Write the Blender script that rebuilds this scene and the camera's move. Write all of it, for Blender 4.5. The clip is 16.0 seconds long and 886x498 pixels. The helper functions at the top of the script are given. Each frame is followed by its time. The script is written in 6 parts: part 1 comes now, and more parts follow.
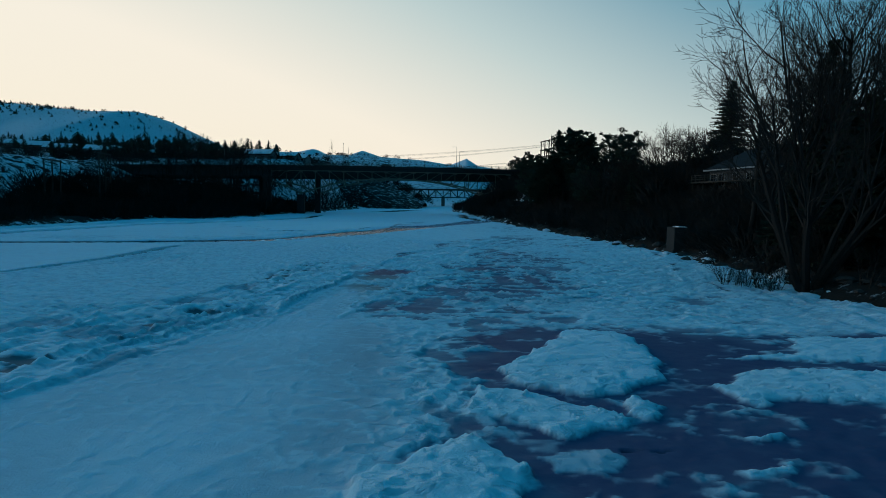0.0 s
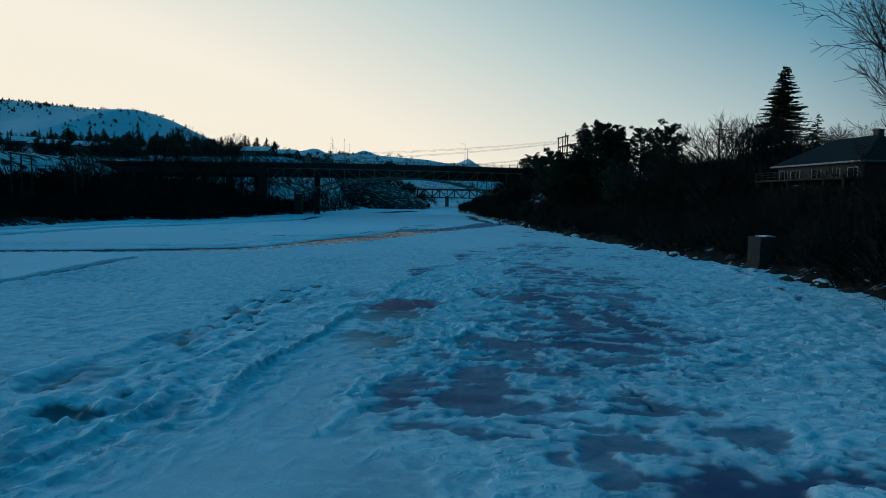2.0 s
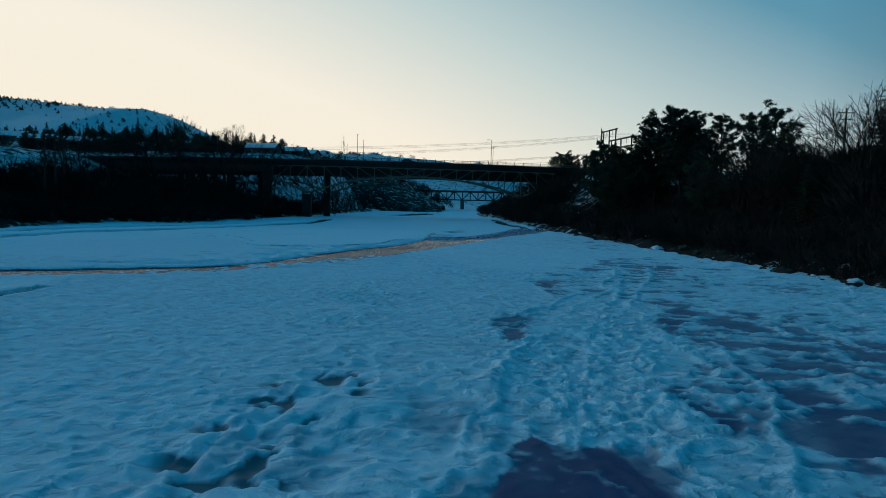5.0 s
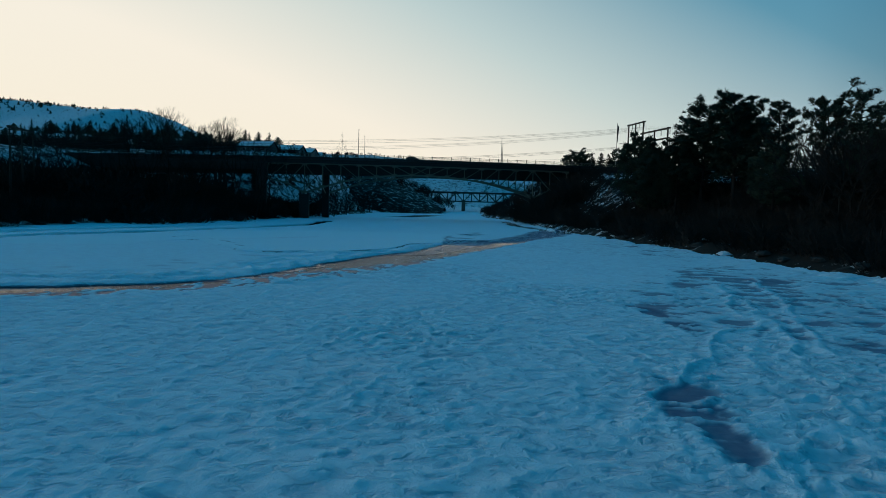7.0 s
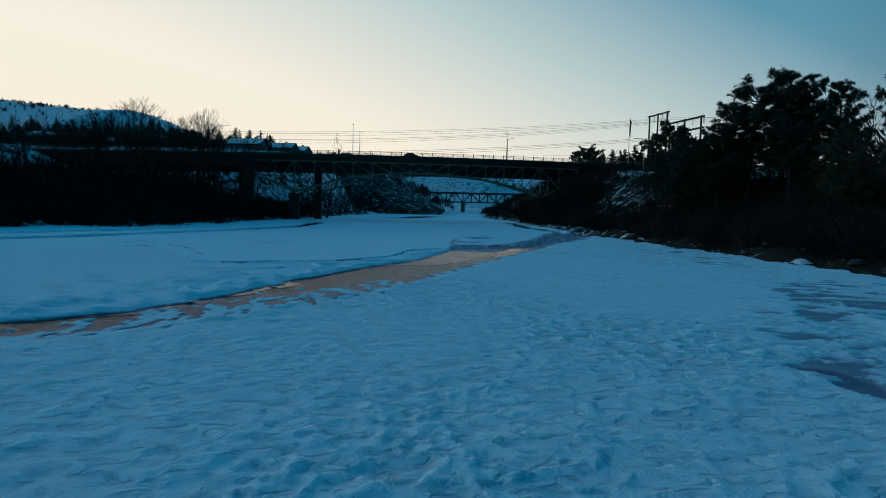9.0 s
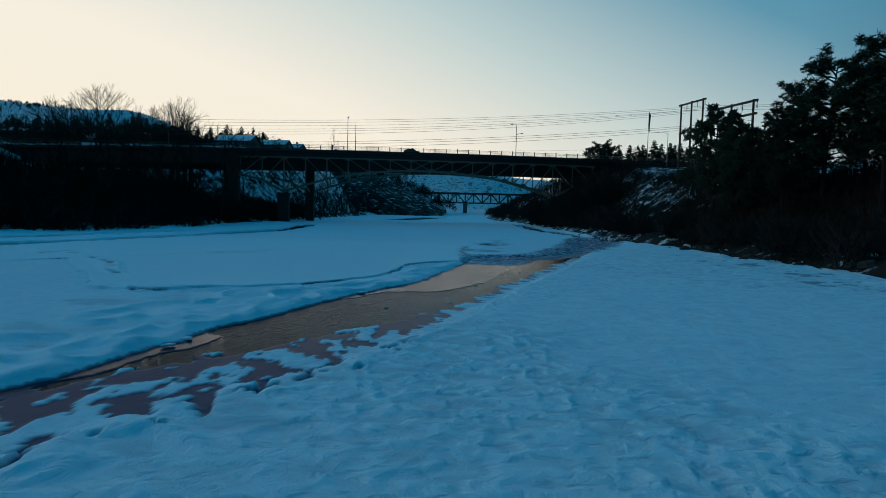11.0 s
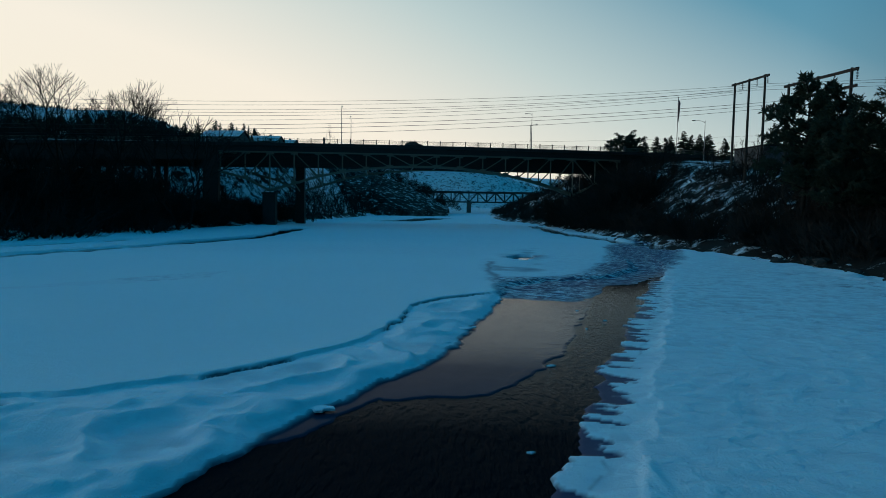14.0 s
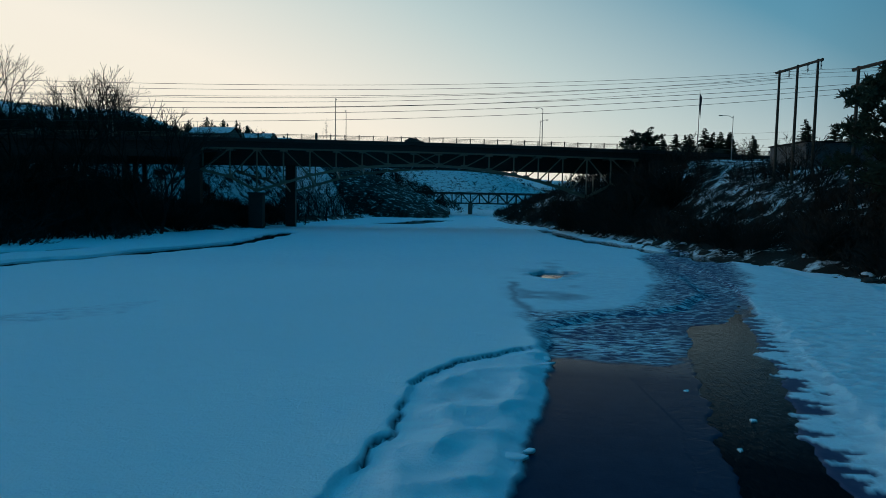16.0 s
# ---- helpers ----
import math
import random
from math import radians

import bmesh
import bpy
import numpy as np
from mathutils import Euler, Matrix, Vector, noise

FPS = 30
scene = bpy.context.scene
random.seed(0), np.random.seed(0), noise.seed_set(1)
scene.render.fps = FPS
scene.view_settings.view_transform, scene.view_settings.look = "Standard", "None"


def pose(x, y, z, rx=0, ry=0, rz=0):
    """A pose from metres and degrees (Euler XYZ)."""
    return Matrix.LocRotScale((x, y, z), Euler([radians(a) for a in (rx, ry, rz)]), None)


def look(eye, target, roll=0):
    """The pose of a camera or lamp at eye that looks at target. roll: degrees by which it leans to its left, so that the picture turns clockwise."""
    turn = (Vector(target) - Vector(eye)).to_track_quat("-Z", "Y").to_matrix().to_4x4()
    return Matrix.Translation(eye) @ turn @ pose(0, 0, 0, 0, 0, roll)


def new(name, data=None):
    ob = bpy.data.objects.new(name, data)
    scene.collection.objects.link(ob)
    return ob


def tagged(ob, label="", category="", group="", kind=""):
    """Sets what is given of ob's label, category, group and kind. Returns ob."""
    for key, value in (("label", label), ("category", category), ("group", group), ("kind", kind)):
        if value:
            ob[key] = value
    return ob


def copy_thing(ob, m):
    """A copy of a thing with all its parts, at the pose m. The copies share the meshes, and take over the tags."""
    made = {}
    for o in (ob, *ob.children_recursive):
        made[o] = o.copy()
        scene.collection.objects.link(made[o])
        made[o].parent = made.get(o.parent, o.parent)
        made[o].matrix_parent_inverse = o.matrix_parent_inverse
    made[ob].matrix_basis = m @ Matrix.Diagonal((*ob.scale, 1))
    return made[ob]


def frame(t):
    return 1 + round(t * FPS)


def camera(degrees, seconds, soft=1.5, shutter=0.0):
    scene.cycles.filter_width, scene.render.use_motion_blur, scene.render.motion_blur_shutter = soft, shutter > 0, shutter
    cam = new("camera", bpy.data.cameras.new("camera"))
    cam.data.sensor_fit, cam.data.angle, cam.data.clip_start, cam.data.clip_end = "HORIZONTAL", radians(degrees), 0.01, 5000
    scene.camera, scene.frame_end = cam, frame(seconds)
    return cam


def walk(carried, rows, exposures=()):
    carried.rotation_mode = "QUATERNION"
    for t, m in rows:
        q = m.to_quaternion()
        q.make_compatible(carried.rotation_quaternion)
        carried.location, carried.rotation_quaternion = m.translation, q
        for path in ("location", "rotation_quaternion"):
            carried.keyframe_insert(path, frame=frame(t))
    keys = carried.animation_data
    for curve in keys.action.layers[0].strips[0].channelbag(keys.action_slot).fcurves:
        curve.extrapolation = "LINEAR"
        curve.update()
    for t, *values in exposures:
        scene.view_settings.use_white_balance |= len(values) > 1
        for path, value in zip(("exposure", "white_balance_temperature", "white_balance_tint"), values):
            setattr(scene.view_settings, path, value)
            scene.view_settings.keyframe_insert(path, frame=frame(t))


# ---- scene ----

# ---------------------------------------------------------------- camera
cam = camera(71.0, 16.0, soft=0.5)
PATH = [
    (0, (0.308, 1.429, 6.315), (0.206, 11.397, 5.53), 0.79),
    (0.5, (-0.24, 5.439, 6.343), (-0.314, 15.408, 5.557), 0.83),
    (1, (-0.825, 9.462, 6.366), (-0.883, 19.431, 5.58), 0.88),
    (1.5, (-1.472, 13.511, 6.38), (-1.545, 23.479, 5.595), 0.94),
    (2, (-2.189, 17.574, 6.38), (-2.309, 27.543, 5.597), 1.02),
    (2.5, (-2.971, 21.63, 6.365), (-3.147, 31.598, 5.585), 1.11),
    (3, (-3.818, 25.676, 6.33), (-4.041, 35.643, 5.556), 1.19),
    (3.5, (-4.73, 29.726, 6.277), (-4.978, 39.694, 5.51), 1.26),
    (4, (-5.69, 33.771, 6.206), (-5.95, 43.739, 5.448), 1.32),
    (4.5, (-6.681, 37.798, 6.122), (-6.943, 47.766, 5.372), 1.38),
    (5, (-7.682, 41.797, 6.027), (-7.939, 51.766, 5.283), 1.44),
    (7.5, (-12.202, 59.641, 5.193), (-12.387, 69.615, 4.494), 1.43),
    (8, (-12.538, 63.267, 5.096), (-12.713, 73.242, 4.402), 1.4),
    (8.5, (-12.814, 66.903, 5.006), (-12.98, 76.878, 4.317), 1.37),
    (9, (-13.06, 70.561, 4.923), (-13.218, 80.536, 4.239), 1.34),
    (11.5, (-14.484, 90.631, 4.822), (-14.657, 100.607, 4.154), 1.25),
    (12, (-14.794, 93.907, 4.852), (-14.974, 103.883, 4.183), 1.14),
    (12.5, (-15.104, 97.12, 4.889), (-15.289, 107.096, 4.217), 1.03),
    (13, (-15.414, 100.301, 4.933), (-15.602, 110.276, 4.257), 0.94),
    (13.5, (-15.72, 103.463, 4.984), (-15.907, 113.439, 4.304), 0.89),
    (14, (-16.015, 106.612, 5.041), (-16.198, 116.587, 4.359), 0.88),
    (14.5, (-16.291, 109.759, 5.103), (-16.467, 119.735, 4.42), 0.91),
    (15, (-16.537, 112.915, 5.169), (-16.708, 122.89, 4.489), 0.95),
    (15.5, (-16.745, 116.097, 5.238), (-16.916, 126.073, 4.564), 1.01),
    (16, (-16.931, 119.3, 5.312), (-17.108, 129.277, 4.645), 1.07),
]
walk(cam, [(t, look(eye, target, roll)) for t, eye, target, roll in PATH])

# ---------------------------------------------------------------- world and light
SUN_AZ = radians(-50.0)     # bearing of the glow where the sun has just set, left of the river's line
world = bpy.data.worlds.new("dusk_sky")
scene.world = world
world.use_nodes = True
wn, wl = world.node_tree.nodes, world.node_tree.links
wn.clear()


def wmath(op, a, b=None):
    k = wn.new("ShaderNodeMath")
    k.operation = op
    for sock, v in zip(k.inputs, (a, b)):
        if isinstance(v, (int, float)):
            sock.default_value = v
        elif v is not None:
            wl.new(v, sock)
    return k.outputs[0]


tc = wn.new("ShaderNodeTexCoord")
sep = wn.new("ShaderNodeSeparateXYZ")
wl.new(tc.outputs["Generated"], sep.inputs[0])
up = wmath("MAXIMUM", sep.outputs[2], 0.0)
flat = wmath("SQRT", wmath("ADD", wmath("MULTIPLY", sep.outputs[0], sep.outputs[0]), wmath("ADD", wmath("MULTIPLY", sep.outputs[1], sep.outputs[1]), 1e-5)))
toward = wmath("DIVIDE", wmath("ADD", wmath("MULTIPLY", sep.outputs[0], math.sin(SUN_AZ)), wmath("MULTIPLY", sep.outputs[1], math.cos(SUN_AZ))), flat)
away = wmath("SUBTRACT", 1.0, toward)
# the sky darkens and turns teal with height and with the bearing away from the glow
high = wmath("MULTIPLY", wmath("MAXIMUM", wmath("SUBTRACT", up, 0.32), 0.0), 3.0)
reach = wmath("MULTIPLY", wmath("ADD", wmath("ADD", up, high), wmath("MULTIPLY", away, 0.60)), 0.55)
dusk = wn.new("ShaderNodeValToRGB")
stops = [(0.0, (1.0, 0.93, 0.76)), (0.15, (0.98, 0.92, 0.80)), (0.27, (0.51, 0.65, 0.66)), (0.40, (0.08, 0.295, 0.43)), (0.55, (0.009, 0.195, 0.38)), (0.72, (0.006, 0.208, 0.415)), (1.0, (0.004, 0.20, 0.40))]
while len(dusk.color_ramp.elements) < len(stops):
    dusk.color_ramp.elements.new(0.5)
for el, (p, c) in zip(dusk.color_ramp.elements, stops):
    el.position, el.color = p, (*c, 1)
wl.new(reach, dusk.inputs[0])
# warm haze low over the horizon
haze = wmath("MULTIPLY", wmath("EXPONENT", wmath("MULTIPLY", up, -9.0)), wmath("ADD", wmath("MULTIPLY", toward, 0.5), 0.5))
hz = wn.new("ShaderNodeMix")
hz.data_type, hz.blend_type = "RGBA", "MIX"
wl.new(wmath("MULTIPLY", haze, 0.75), hz.inputs[0])
wl.new(dusk.outputs[0], hz.inputs[6])
hz.inputs[7].default_value = (1.0, 0.87, 0.66, 1)
bg = wn.new("ShaderNodeBackground")
bg.inputs["Strength"].default_value = 1.0
# the low sky opposite the glow lies in the earth's shadow
shade = wmath("MULTIPLY", wmath("MAXIMUM", wmath("SUBTRACT", away, 0.8), 0.0), wmath("POWER", wmath("SUBTRACT", 1.0, up), 0.9))
shade = wmath("MAXIMUM", wmath("SUBTRACT", 1.0, wmath("MULTIPLY", shade, 1.7)), 0.08)
# the brightest of the afterglow lies further round to the west
WEST = radians(-85.0)
west = wmath("DIVIDE", wmath("ADD", wmath("MULTIPLY", sep.outputs[0], math.sin(WEST)), wmath("MULTIPLY", sep.outputs[1], math.cos(WEST))), flat)
west = wmath("MULTIPLY", wmath("MAXIMUM", wmath("SUBTRACT", west, 0.78), 0.0), wmath("EXPONENT", wmath("MULTIPLY", up, -4.0)))
shade = wmath("MULTIPLY", shade, wmath("ADD", 1.0, wmath("MULTIPLY", west, 9.0)))
dim = wn.new("ShaderNodeMix")
dim.data_type, dim.blend_type, dim.clamp_result = "RGBA", "MULTIPLY", False
dim.inputs[0].default_value = 1.0
wl.new(hz.outputs[2], dim.inputs[6])
wl.new(shade, dim.inputs[7])
wo = wn.new("ShaderNodeOutputWorld")
wl.new(dim.outputs[2], bg.inputs[0])
wl.new(bg.outputs[0], wo.inputs[0])
scene.view_settings.exposure = -0.09

# ---------------------------------------------------------------- materials


def mat(name, rough=0.7, metal=0.0):
    m = bpy.data.materials.new(name)
    m.use_nodes = True
    b = m.node_tree.nodes["Principled BSDF"]
    b.inputs["Roughness"].default_value, b.inputs["Metallic"].default_value = rough, metal
    return m, m.node_tree.nodes, m.node_tree.links, b


def noise_tex(n, l, scale, detail=4.0, rough=0.6, coord="Object"):
    tc, tx = n.new("ShaderNodeTexCoord"), n.new("ShaderNodeTexNoise")
    tx.inputs["Scale"].default_value, tx.inputs["Detail"].default_value, tx.inputs["Roughness"].default_value = scale, detail, rough
    l.new(tc.outputs[coord], tx.inputs["Vector"])
    return tx.outputs["Fac"]


def ramp(n, l, fac, stops):
    r = n.new("ShaderNodeValToRGB")
    e = r.color_ramp.elements
    while len(e) < len(stops):
        e.new(0.5)
    for k, (p, c) in zip(e, stops):
        k.position, k.color = p, (*c, 1)
    l.new(fac, r.inputs[0])
    return r.outputs[0]


def mixc(n, l, fac, a, b, mode="MIX"):
    m = n.new("ShaderNodeMix")
    m.data_type, m.blend_type = "RGBA", mode
    for sock, v in ((m.inputs[0], fac), (m.inputs[6], a), (m.inputs[7], b)):
        if isinstance(v, bpy.types.NodeSocket):
            l.new(v, sock)
        elif isinstance(v, tuple):
            sock.default_value = (*v, 1)
        else:
            sock.default_value = v
    return m.outputs[2]


def bump(n, l, b, height, strength, dist):
    k = n.new("ShaderNodeBump")
    k.inputs["Strength"].default_value, k.inputs["Distance"].default_value = strength, dist
    l.new(height, k.inputs["Height"])
    l.new(k.outputs[0], b.inputs["Normal"])
    return k


def plain(name, c1, c2, scale=3.0, rough=0.8, metal=0.0, bumpy=0.3, dist=0.02):
    """Two tones of one surface in a coarse and a fine pattern, with fine relief."""
    m, n, l, b = mat(name, rough, metal)
    big, fine = noise_tex(n, l, scale), noise_tex(n, l, scale * 9, 6)
    col = mixc(n, l, big, c1, c2)
    l.new(mixc(n, l, 0.35, col, ramp(n, l, fine, [(0.3, c1), (0.7, c2)])), b.inputs["Base Color"])
    bump(n, l, b, fine, bumpy, dist)
    return m


def ice_material():
    """Wind-cut snow on river ice, crest shading painted into its colour; 'bare' is where the ice lies open and,
    faintly, where hollows are darkened, 'silt' where it is stained brown, 'slush' where it is rippled.
    """
    m, n, l, b = mat("river_ice_and_snow", 0.6)
    b.inputs["Specular IOR Level"].default_value = 0.02

    def attr(key):
        k = n.new("ShaderNodeAttribute")
        k.attribute_name = key
        return k.outputs["Fac"]

    def calc(op, x, y, z=None):
        k = n.new("ShaderNodeMath")
        k.operation = op
        for sock, v in zip(k.inputs, (x, y, z)):
            if isinstance(v, bpy.types.NodeSocket):
                l.new(v, sock)
            elif v is not None:
                sock.default_value = v
        return k.outputs[0]

    def streaks(sx, sy, scale, turn, detail=4):
        tc, mp, tx = n.new("ShaderNodeTexCoord"), n.new("ShaderNodeMapping"), n.new("ShaderNodeTexNoise")
        mp.inputs["Scale"].default_value, mp.inputs["Rotation"].default_value = (sx, sy, 1), (0, 0, radians(turn))
        tx.inputs["Scale"].default_value, tx.inputs["Detail"].default_value, tx.inputs["Distortion"].default_value = scale, detail, 0.6
        l.new(tc.outputs["Object"], mp.inputs[0])
        l.new(mp.outputs[0], tx.inputs["Vector"])
        return tx.outputs["Fac"]

    bare, silt, thick, wet, slush, crest_shading = attr("bare"), attr("silt"), attr("thick"), attr("wet"), attr("slush"), attr("crest_shading")
    big, mid, fine = noise_tex(n, l, 0.12), noise_tex(n, l, 1.6, 6), noise_tex(n, l, 14, 6)
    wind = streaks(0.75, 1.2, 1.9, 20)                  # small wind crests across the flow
    ripple = streaks(0.8, 1.9, 2.4, -25, 5)
    snow = mixc(n, l, big, (0.73, 0.87, 0.94), (0.82, 0.93, 0.98))
    # light crests and dark troughs painted in along the bump noises, for weakly lit relief
    snow = mixc(n, l, calc("MULTIPLY", crest_shading, 0.20), snow, ramp(n, l, mid, [(0.35, (0.54, 0.66, 0.73)), (0.65, (0.86, 0.92, 0.94))]))
    snow = mixc(n, l, calc("MULTIPLY", crest_shading, 0.38), snow, ramp(n, l, wind, [(0.38, (0.25, 0.37, 0.50)), (0.54, (0.80, 0.90, 0.93)), (0.63, (0.95, 0.97, 0.98))]))
    # paler tone of thick snow, also painted on crests as if lit
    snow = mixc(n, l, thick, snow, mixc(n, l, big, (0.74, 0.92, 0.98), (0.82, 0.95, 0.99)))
    ice = mixc(n, l, mid, (0.070, 0.072, 0.145), (0.125, 0.13, 0.21))
    ice = mixc(n, l, silt, ice, (0.15, 0.19, 0.20))
    ice = mixc(n, l, wet, ice, mixc(n, l, mid, (0.008, 0.013, 0.024), (0.02, 0.03, 0.05)))
    # grains and thin drifts break the edge between snow and bare ice
    rag = calc("MULTIPLY", calc("SUBTRACT", mid, 0.5), calc("MULTIPLY", calc("MULTIPLY", bare, calc("SUBTRACT", 1.0, bare)), 1.6))
    cover = calc("ADD", calc("ADD", bare, rag), calc("MULTIPLY", slush, calc("MULTIPLY", calc("SUBTRACT", ripple, 0.5), 5.5)))
    k = n.new("ShaderNodeClamp")
    l.new(cover, k.inputs[0])
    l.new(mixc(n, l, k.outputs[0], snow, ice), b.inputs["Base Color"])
    # bare ice is a little smoother than snow, clear wet ice a mirror
    glassy = calc("MULTIPLY", wet, bare)
    l.new(calc("MULTIPLY_ADD", glassy, -0.53, calc("MULTIPLY_ADD", bare, -0.26, 0.8)), b.inputs["Roughness"])
    fr, gl = n.new("ShaderNodeFresnel"), n.new("ShaderNodeMapRange")
    fr.inputs[0].default_value = 1.33
    gl.inputs[1].default_value, gl.inputs[2].default_value = 0.22, 0.85
    gl.inputs[3].default_value, gl.inputs[4].default_value = -0.0165, 0.43
    l.new(fr.outputs[0], gl.inputs[0])
    l.new(calc("MULTIPLY_ADD", glassy, gl.outputs[0], 0.02), b.inputs["Specular IOR Level"])
    b.inputs["Specular Tint"].default_value = (0.84, 0.94, 1.0, 1)
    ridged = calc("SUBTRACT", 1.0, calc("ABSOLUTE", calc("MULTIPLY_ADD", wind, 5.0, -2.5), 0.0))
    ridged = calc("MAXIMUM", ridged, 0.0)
    rel = calc("MULTIPLY", crest_shading, calc("MULTIPLY_ADD", mid, 1.2, calc("MULTIPLY_ADD", wind, 2.0, calc("MULTIPLY", ridged, 0.45))))
    rel = calc("MULTIPLY_ADD", fine, 0.3, rel)
    rel = calc("ADD", rel, calc("MULTIPLY", slush, calc("MULTIPLY", ripple, -2.0)))
    k = bump(n, l, b, rel, 0.8, 0.16)
    soft = n.new("ShaderNodeMapRange")
    soft.inputs[3].default_value, soft.inputs[4].default_value = 0.8, 0.1
    l.new(calc("SUBTRACT", bare, slush), soft.inputs[0])
    l.new(soft.outputs[0], k.inputs["Strength"])
    return m


def water_material():
    m, n, l, b = mat("dark_river_water", 0.07)
    b.inputs["Base Color"].default_value = (0.006, 0.009, 0.012, 1)
    b.inputs["IOR"].default_value = 1.33
    tc, mp = n.new("ShaderNodeTexCoord"), n.new("ShaderNodeMapping")
    mp.inputs["Rotation"].default_value = (0, 0, radians(-30))
    mp.inputs["Scale"].default_value = (2.6, 0.9, 1)
    l.new(tc.outputs["Object"], mp.inputs[0])
    tx = n.new("ShaderNodeTexNoise")
    tx.inputs["Scale"].default_value, tx.inputs["Detail"].default_value = 2.6, 6
    l.new(mp.outputs[0], tx.inputs["Vector"])
    k = bump(n, l, b, tx.outputs["Fac"], 0.5, 0.12)
    # the current ripples where the lead is narrow and slackens upstream
    xyz, calm = n.new("ShaderNodeSeparateXYZ"), n.new("ShaderNodeMapRange")
    l.new(tc.outputs["Object"], xyz.inputs[0])
    calm.inputs[1].default_value, calm.inputs[2].default_value = 118, 150
    calm.inputs[3].default_value, calm.inputs[4].default_value = 1.0, 0.12
    l.new(xyz.outputs[1], calm.inputs[0])
    still, both = n.new("ShaderNodeMapRange"), n.new("ShaderNodeMath")
    still.inputs[1].default_value, still.inputs[2].default_value = -36, -26
    still.inputs[3].default_value, still.inputs[4].default_value = 0.08, 1.0
    both.operation = "MULTIPLY"
    l.new(xyz.outputs[0], still.inputs[0])
    l.new(calm.outputs[0], both.inputs[0])
    l.new(still.outputs[0], both.inputs[1])
    l.new(both.outputs[0], k.inputs["Strength"])
    fr, gl = n.new("ShaderNodeFresnel"), n.new("ShaderNodeMapRange")
    fr.inputs[0].default_value = 1.33
    gl.inputs[1].default_value, gl.inputs[2].default_value = 0.13, 0.85
    gl.inputs[3].default_value, gl.inputs[4].default_value = 0.003, 0.40
    l.new(fr.outputs[0], gl.inputs[0])
    l.new(gl.outputs[0], b.inputs["Specular IOR Level"])
    b.inputs["Specular Tint"].default_value = (0.84, 0.94, 1.0, 1)
    return m


def ground_material():
    """Leaf litter and soil under patches of old snow; 'snowy' is the share of snow."""
    m, n, l, b = mat("snow_patched_ground", 0.9)
    at = n.new("ShaderNodeAttribute")
    at.attribute_name = "snowy"
    mid, fine = noise_tex(n, l, 0.35, 7, 0.7), noise_tex(n, l, 5, 5)
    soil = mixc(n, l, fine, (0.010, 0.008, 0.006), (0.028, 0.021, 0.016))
    snow = mixc(n, l, mid, (0.7, 0.74, 0.8), (0.86, 0.87, 0.88))
    s = n.new("ShaderNodeMath")
    s.operation = "ADD"
    l.new(at.outputs["Fac"], s.inputs[0])
    l.new(mid, s.inputs[1])
    k = n.new("ShaderNodeMapRange")
    k.inputs[1].default_value, k.inputs[2].default_value = 0.96, 1.06
    l.new(s.outputs[0], k.inputs[0])
    l.new(mixc(n, l, k.outputs[0], soil, snow), b.inputs["Base Color"])
    bump(n, l, b, fine, 0.6, 0.08)
    return m


M_ICE, M_WATER, M_GROUND = ice_material(), water_material(), ground_material()
M_HILL = M_GROUND
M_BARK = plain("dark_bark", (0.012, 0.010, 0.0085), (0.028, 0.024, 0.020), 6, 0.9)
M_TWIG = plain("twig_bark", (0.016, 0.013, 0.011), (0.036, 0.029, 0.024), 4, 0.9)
M_NEEDLE = plain("conifer_needles", (0.022, 0.032, 0.022), (0.045, 0.062, 0.036), 2, 0.8)
M_STEEL = plain("painted_bridge_steel", (0.15, 0.125, 0.09), (0.21, 0.175, 0.125), 1.5, 0.55)
# near-black tone holds the shade on the dim side of the bridge
M_GIRDER = plain("shaded_girder_steel", (0.02, 0.018, 0.016), (0.038, 0.034, 0.03), 0.8, 0.7)
M_CONC = plain("weathered_concrete", (0.07, 0.066, 0.058), (0.13, 0.122, 0.108), 0.8, 0.9)
M_POLE = plain("creosoted_pole_wood", (0.03, 0.022, 0.016), (0.06, 0.045, 0.032), 3, 0.85)
M_WIRE = plain("wire_metal", (0.03, 0.03, 0.032), (0.06, 0.06, 0.062), 8, 0.5, 0.5)
M_DARK_CONC = plain("dark_concrete", (0.022, 0.020, 0.018), (0.048, 0.044, 0.038), 1.2, 0.95)
M_SNOW = plain("settled_snow", (0.72, 0.76, 0.82), (0.86, 0.87, 0.88), 1.2, 0.7)
M_WALL = plain("house_siding", (0.16, 0.15, 0.14), (0.24, 0.225, 0.21), 1.2, 0.8)
M_ROOF = plain("dark_shingles", (0.010, 0.010, 0.011), (0.024, 0.023, 0.022), 3, 0.9)
M_GALV = plain("galvanised_steel", (0.22, 0.22, 0.22), (0.32, 0.32, 0.32), 2, 0.5, 0.6)
M_SHEET = plain("corrugated_sheet", (0.05, 0.055, 0.06), (0.085, 0.09, 0.095), 1.0, 0.7)
M_SIDING = plain("blue_grey_siding", (0.03, 0.034, 0.04), (0.05, 0.055, 0.063), 1.2, 0.8)
M_TRIM = plain("weathered_trim_paint", (0.26, 0.26, 0.26), (0.36, 0.36, 0.355), 2.0, 0.6)
for _m in (M_BARK, M_TWIG, M_NEEDLE, M_GROUND, M_ROOF):
    _m.node_tree.nodes["Principled BSDF"].inputs["Specular IOR Level"].default_value = 0.2
M_GLASS, _n, _l, _b = mat("window_glass", 0.08)
_b.inputs["Base Color"].default_value = (0.02, 0.022, 0.025, 1)

# ---------------------------------------------------------------- mesh helpers


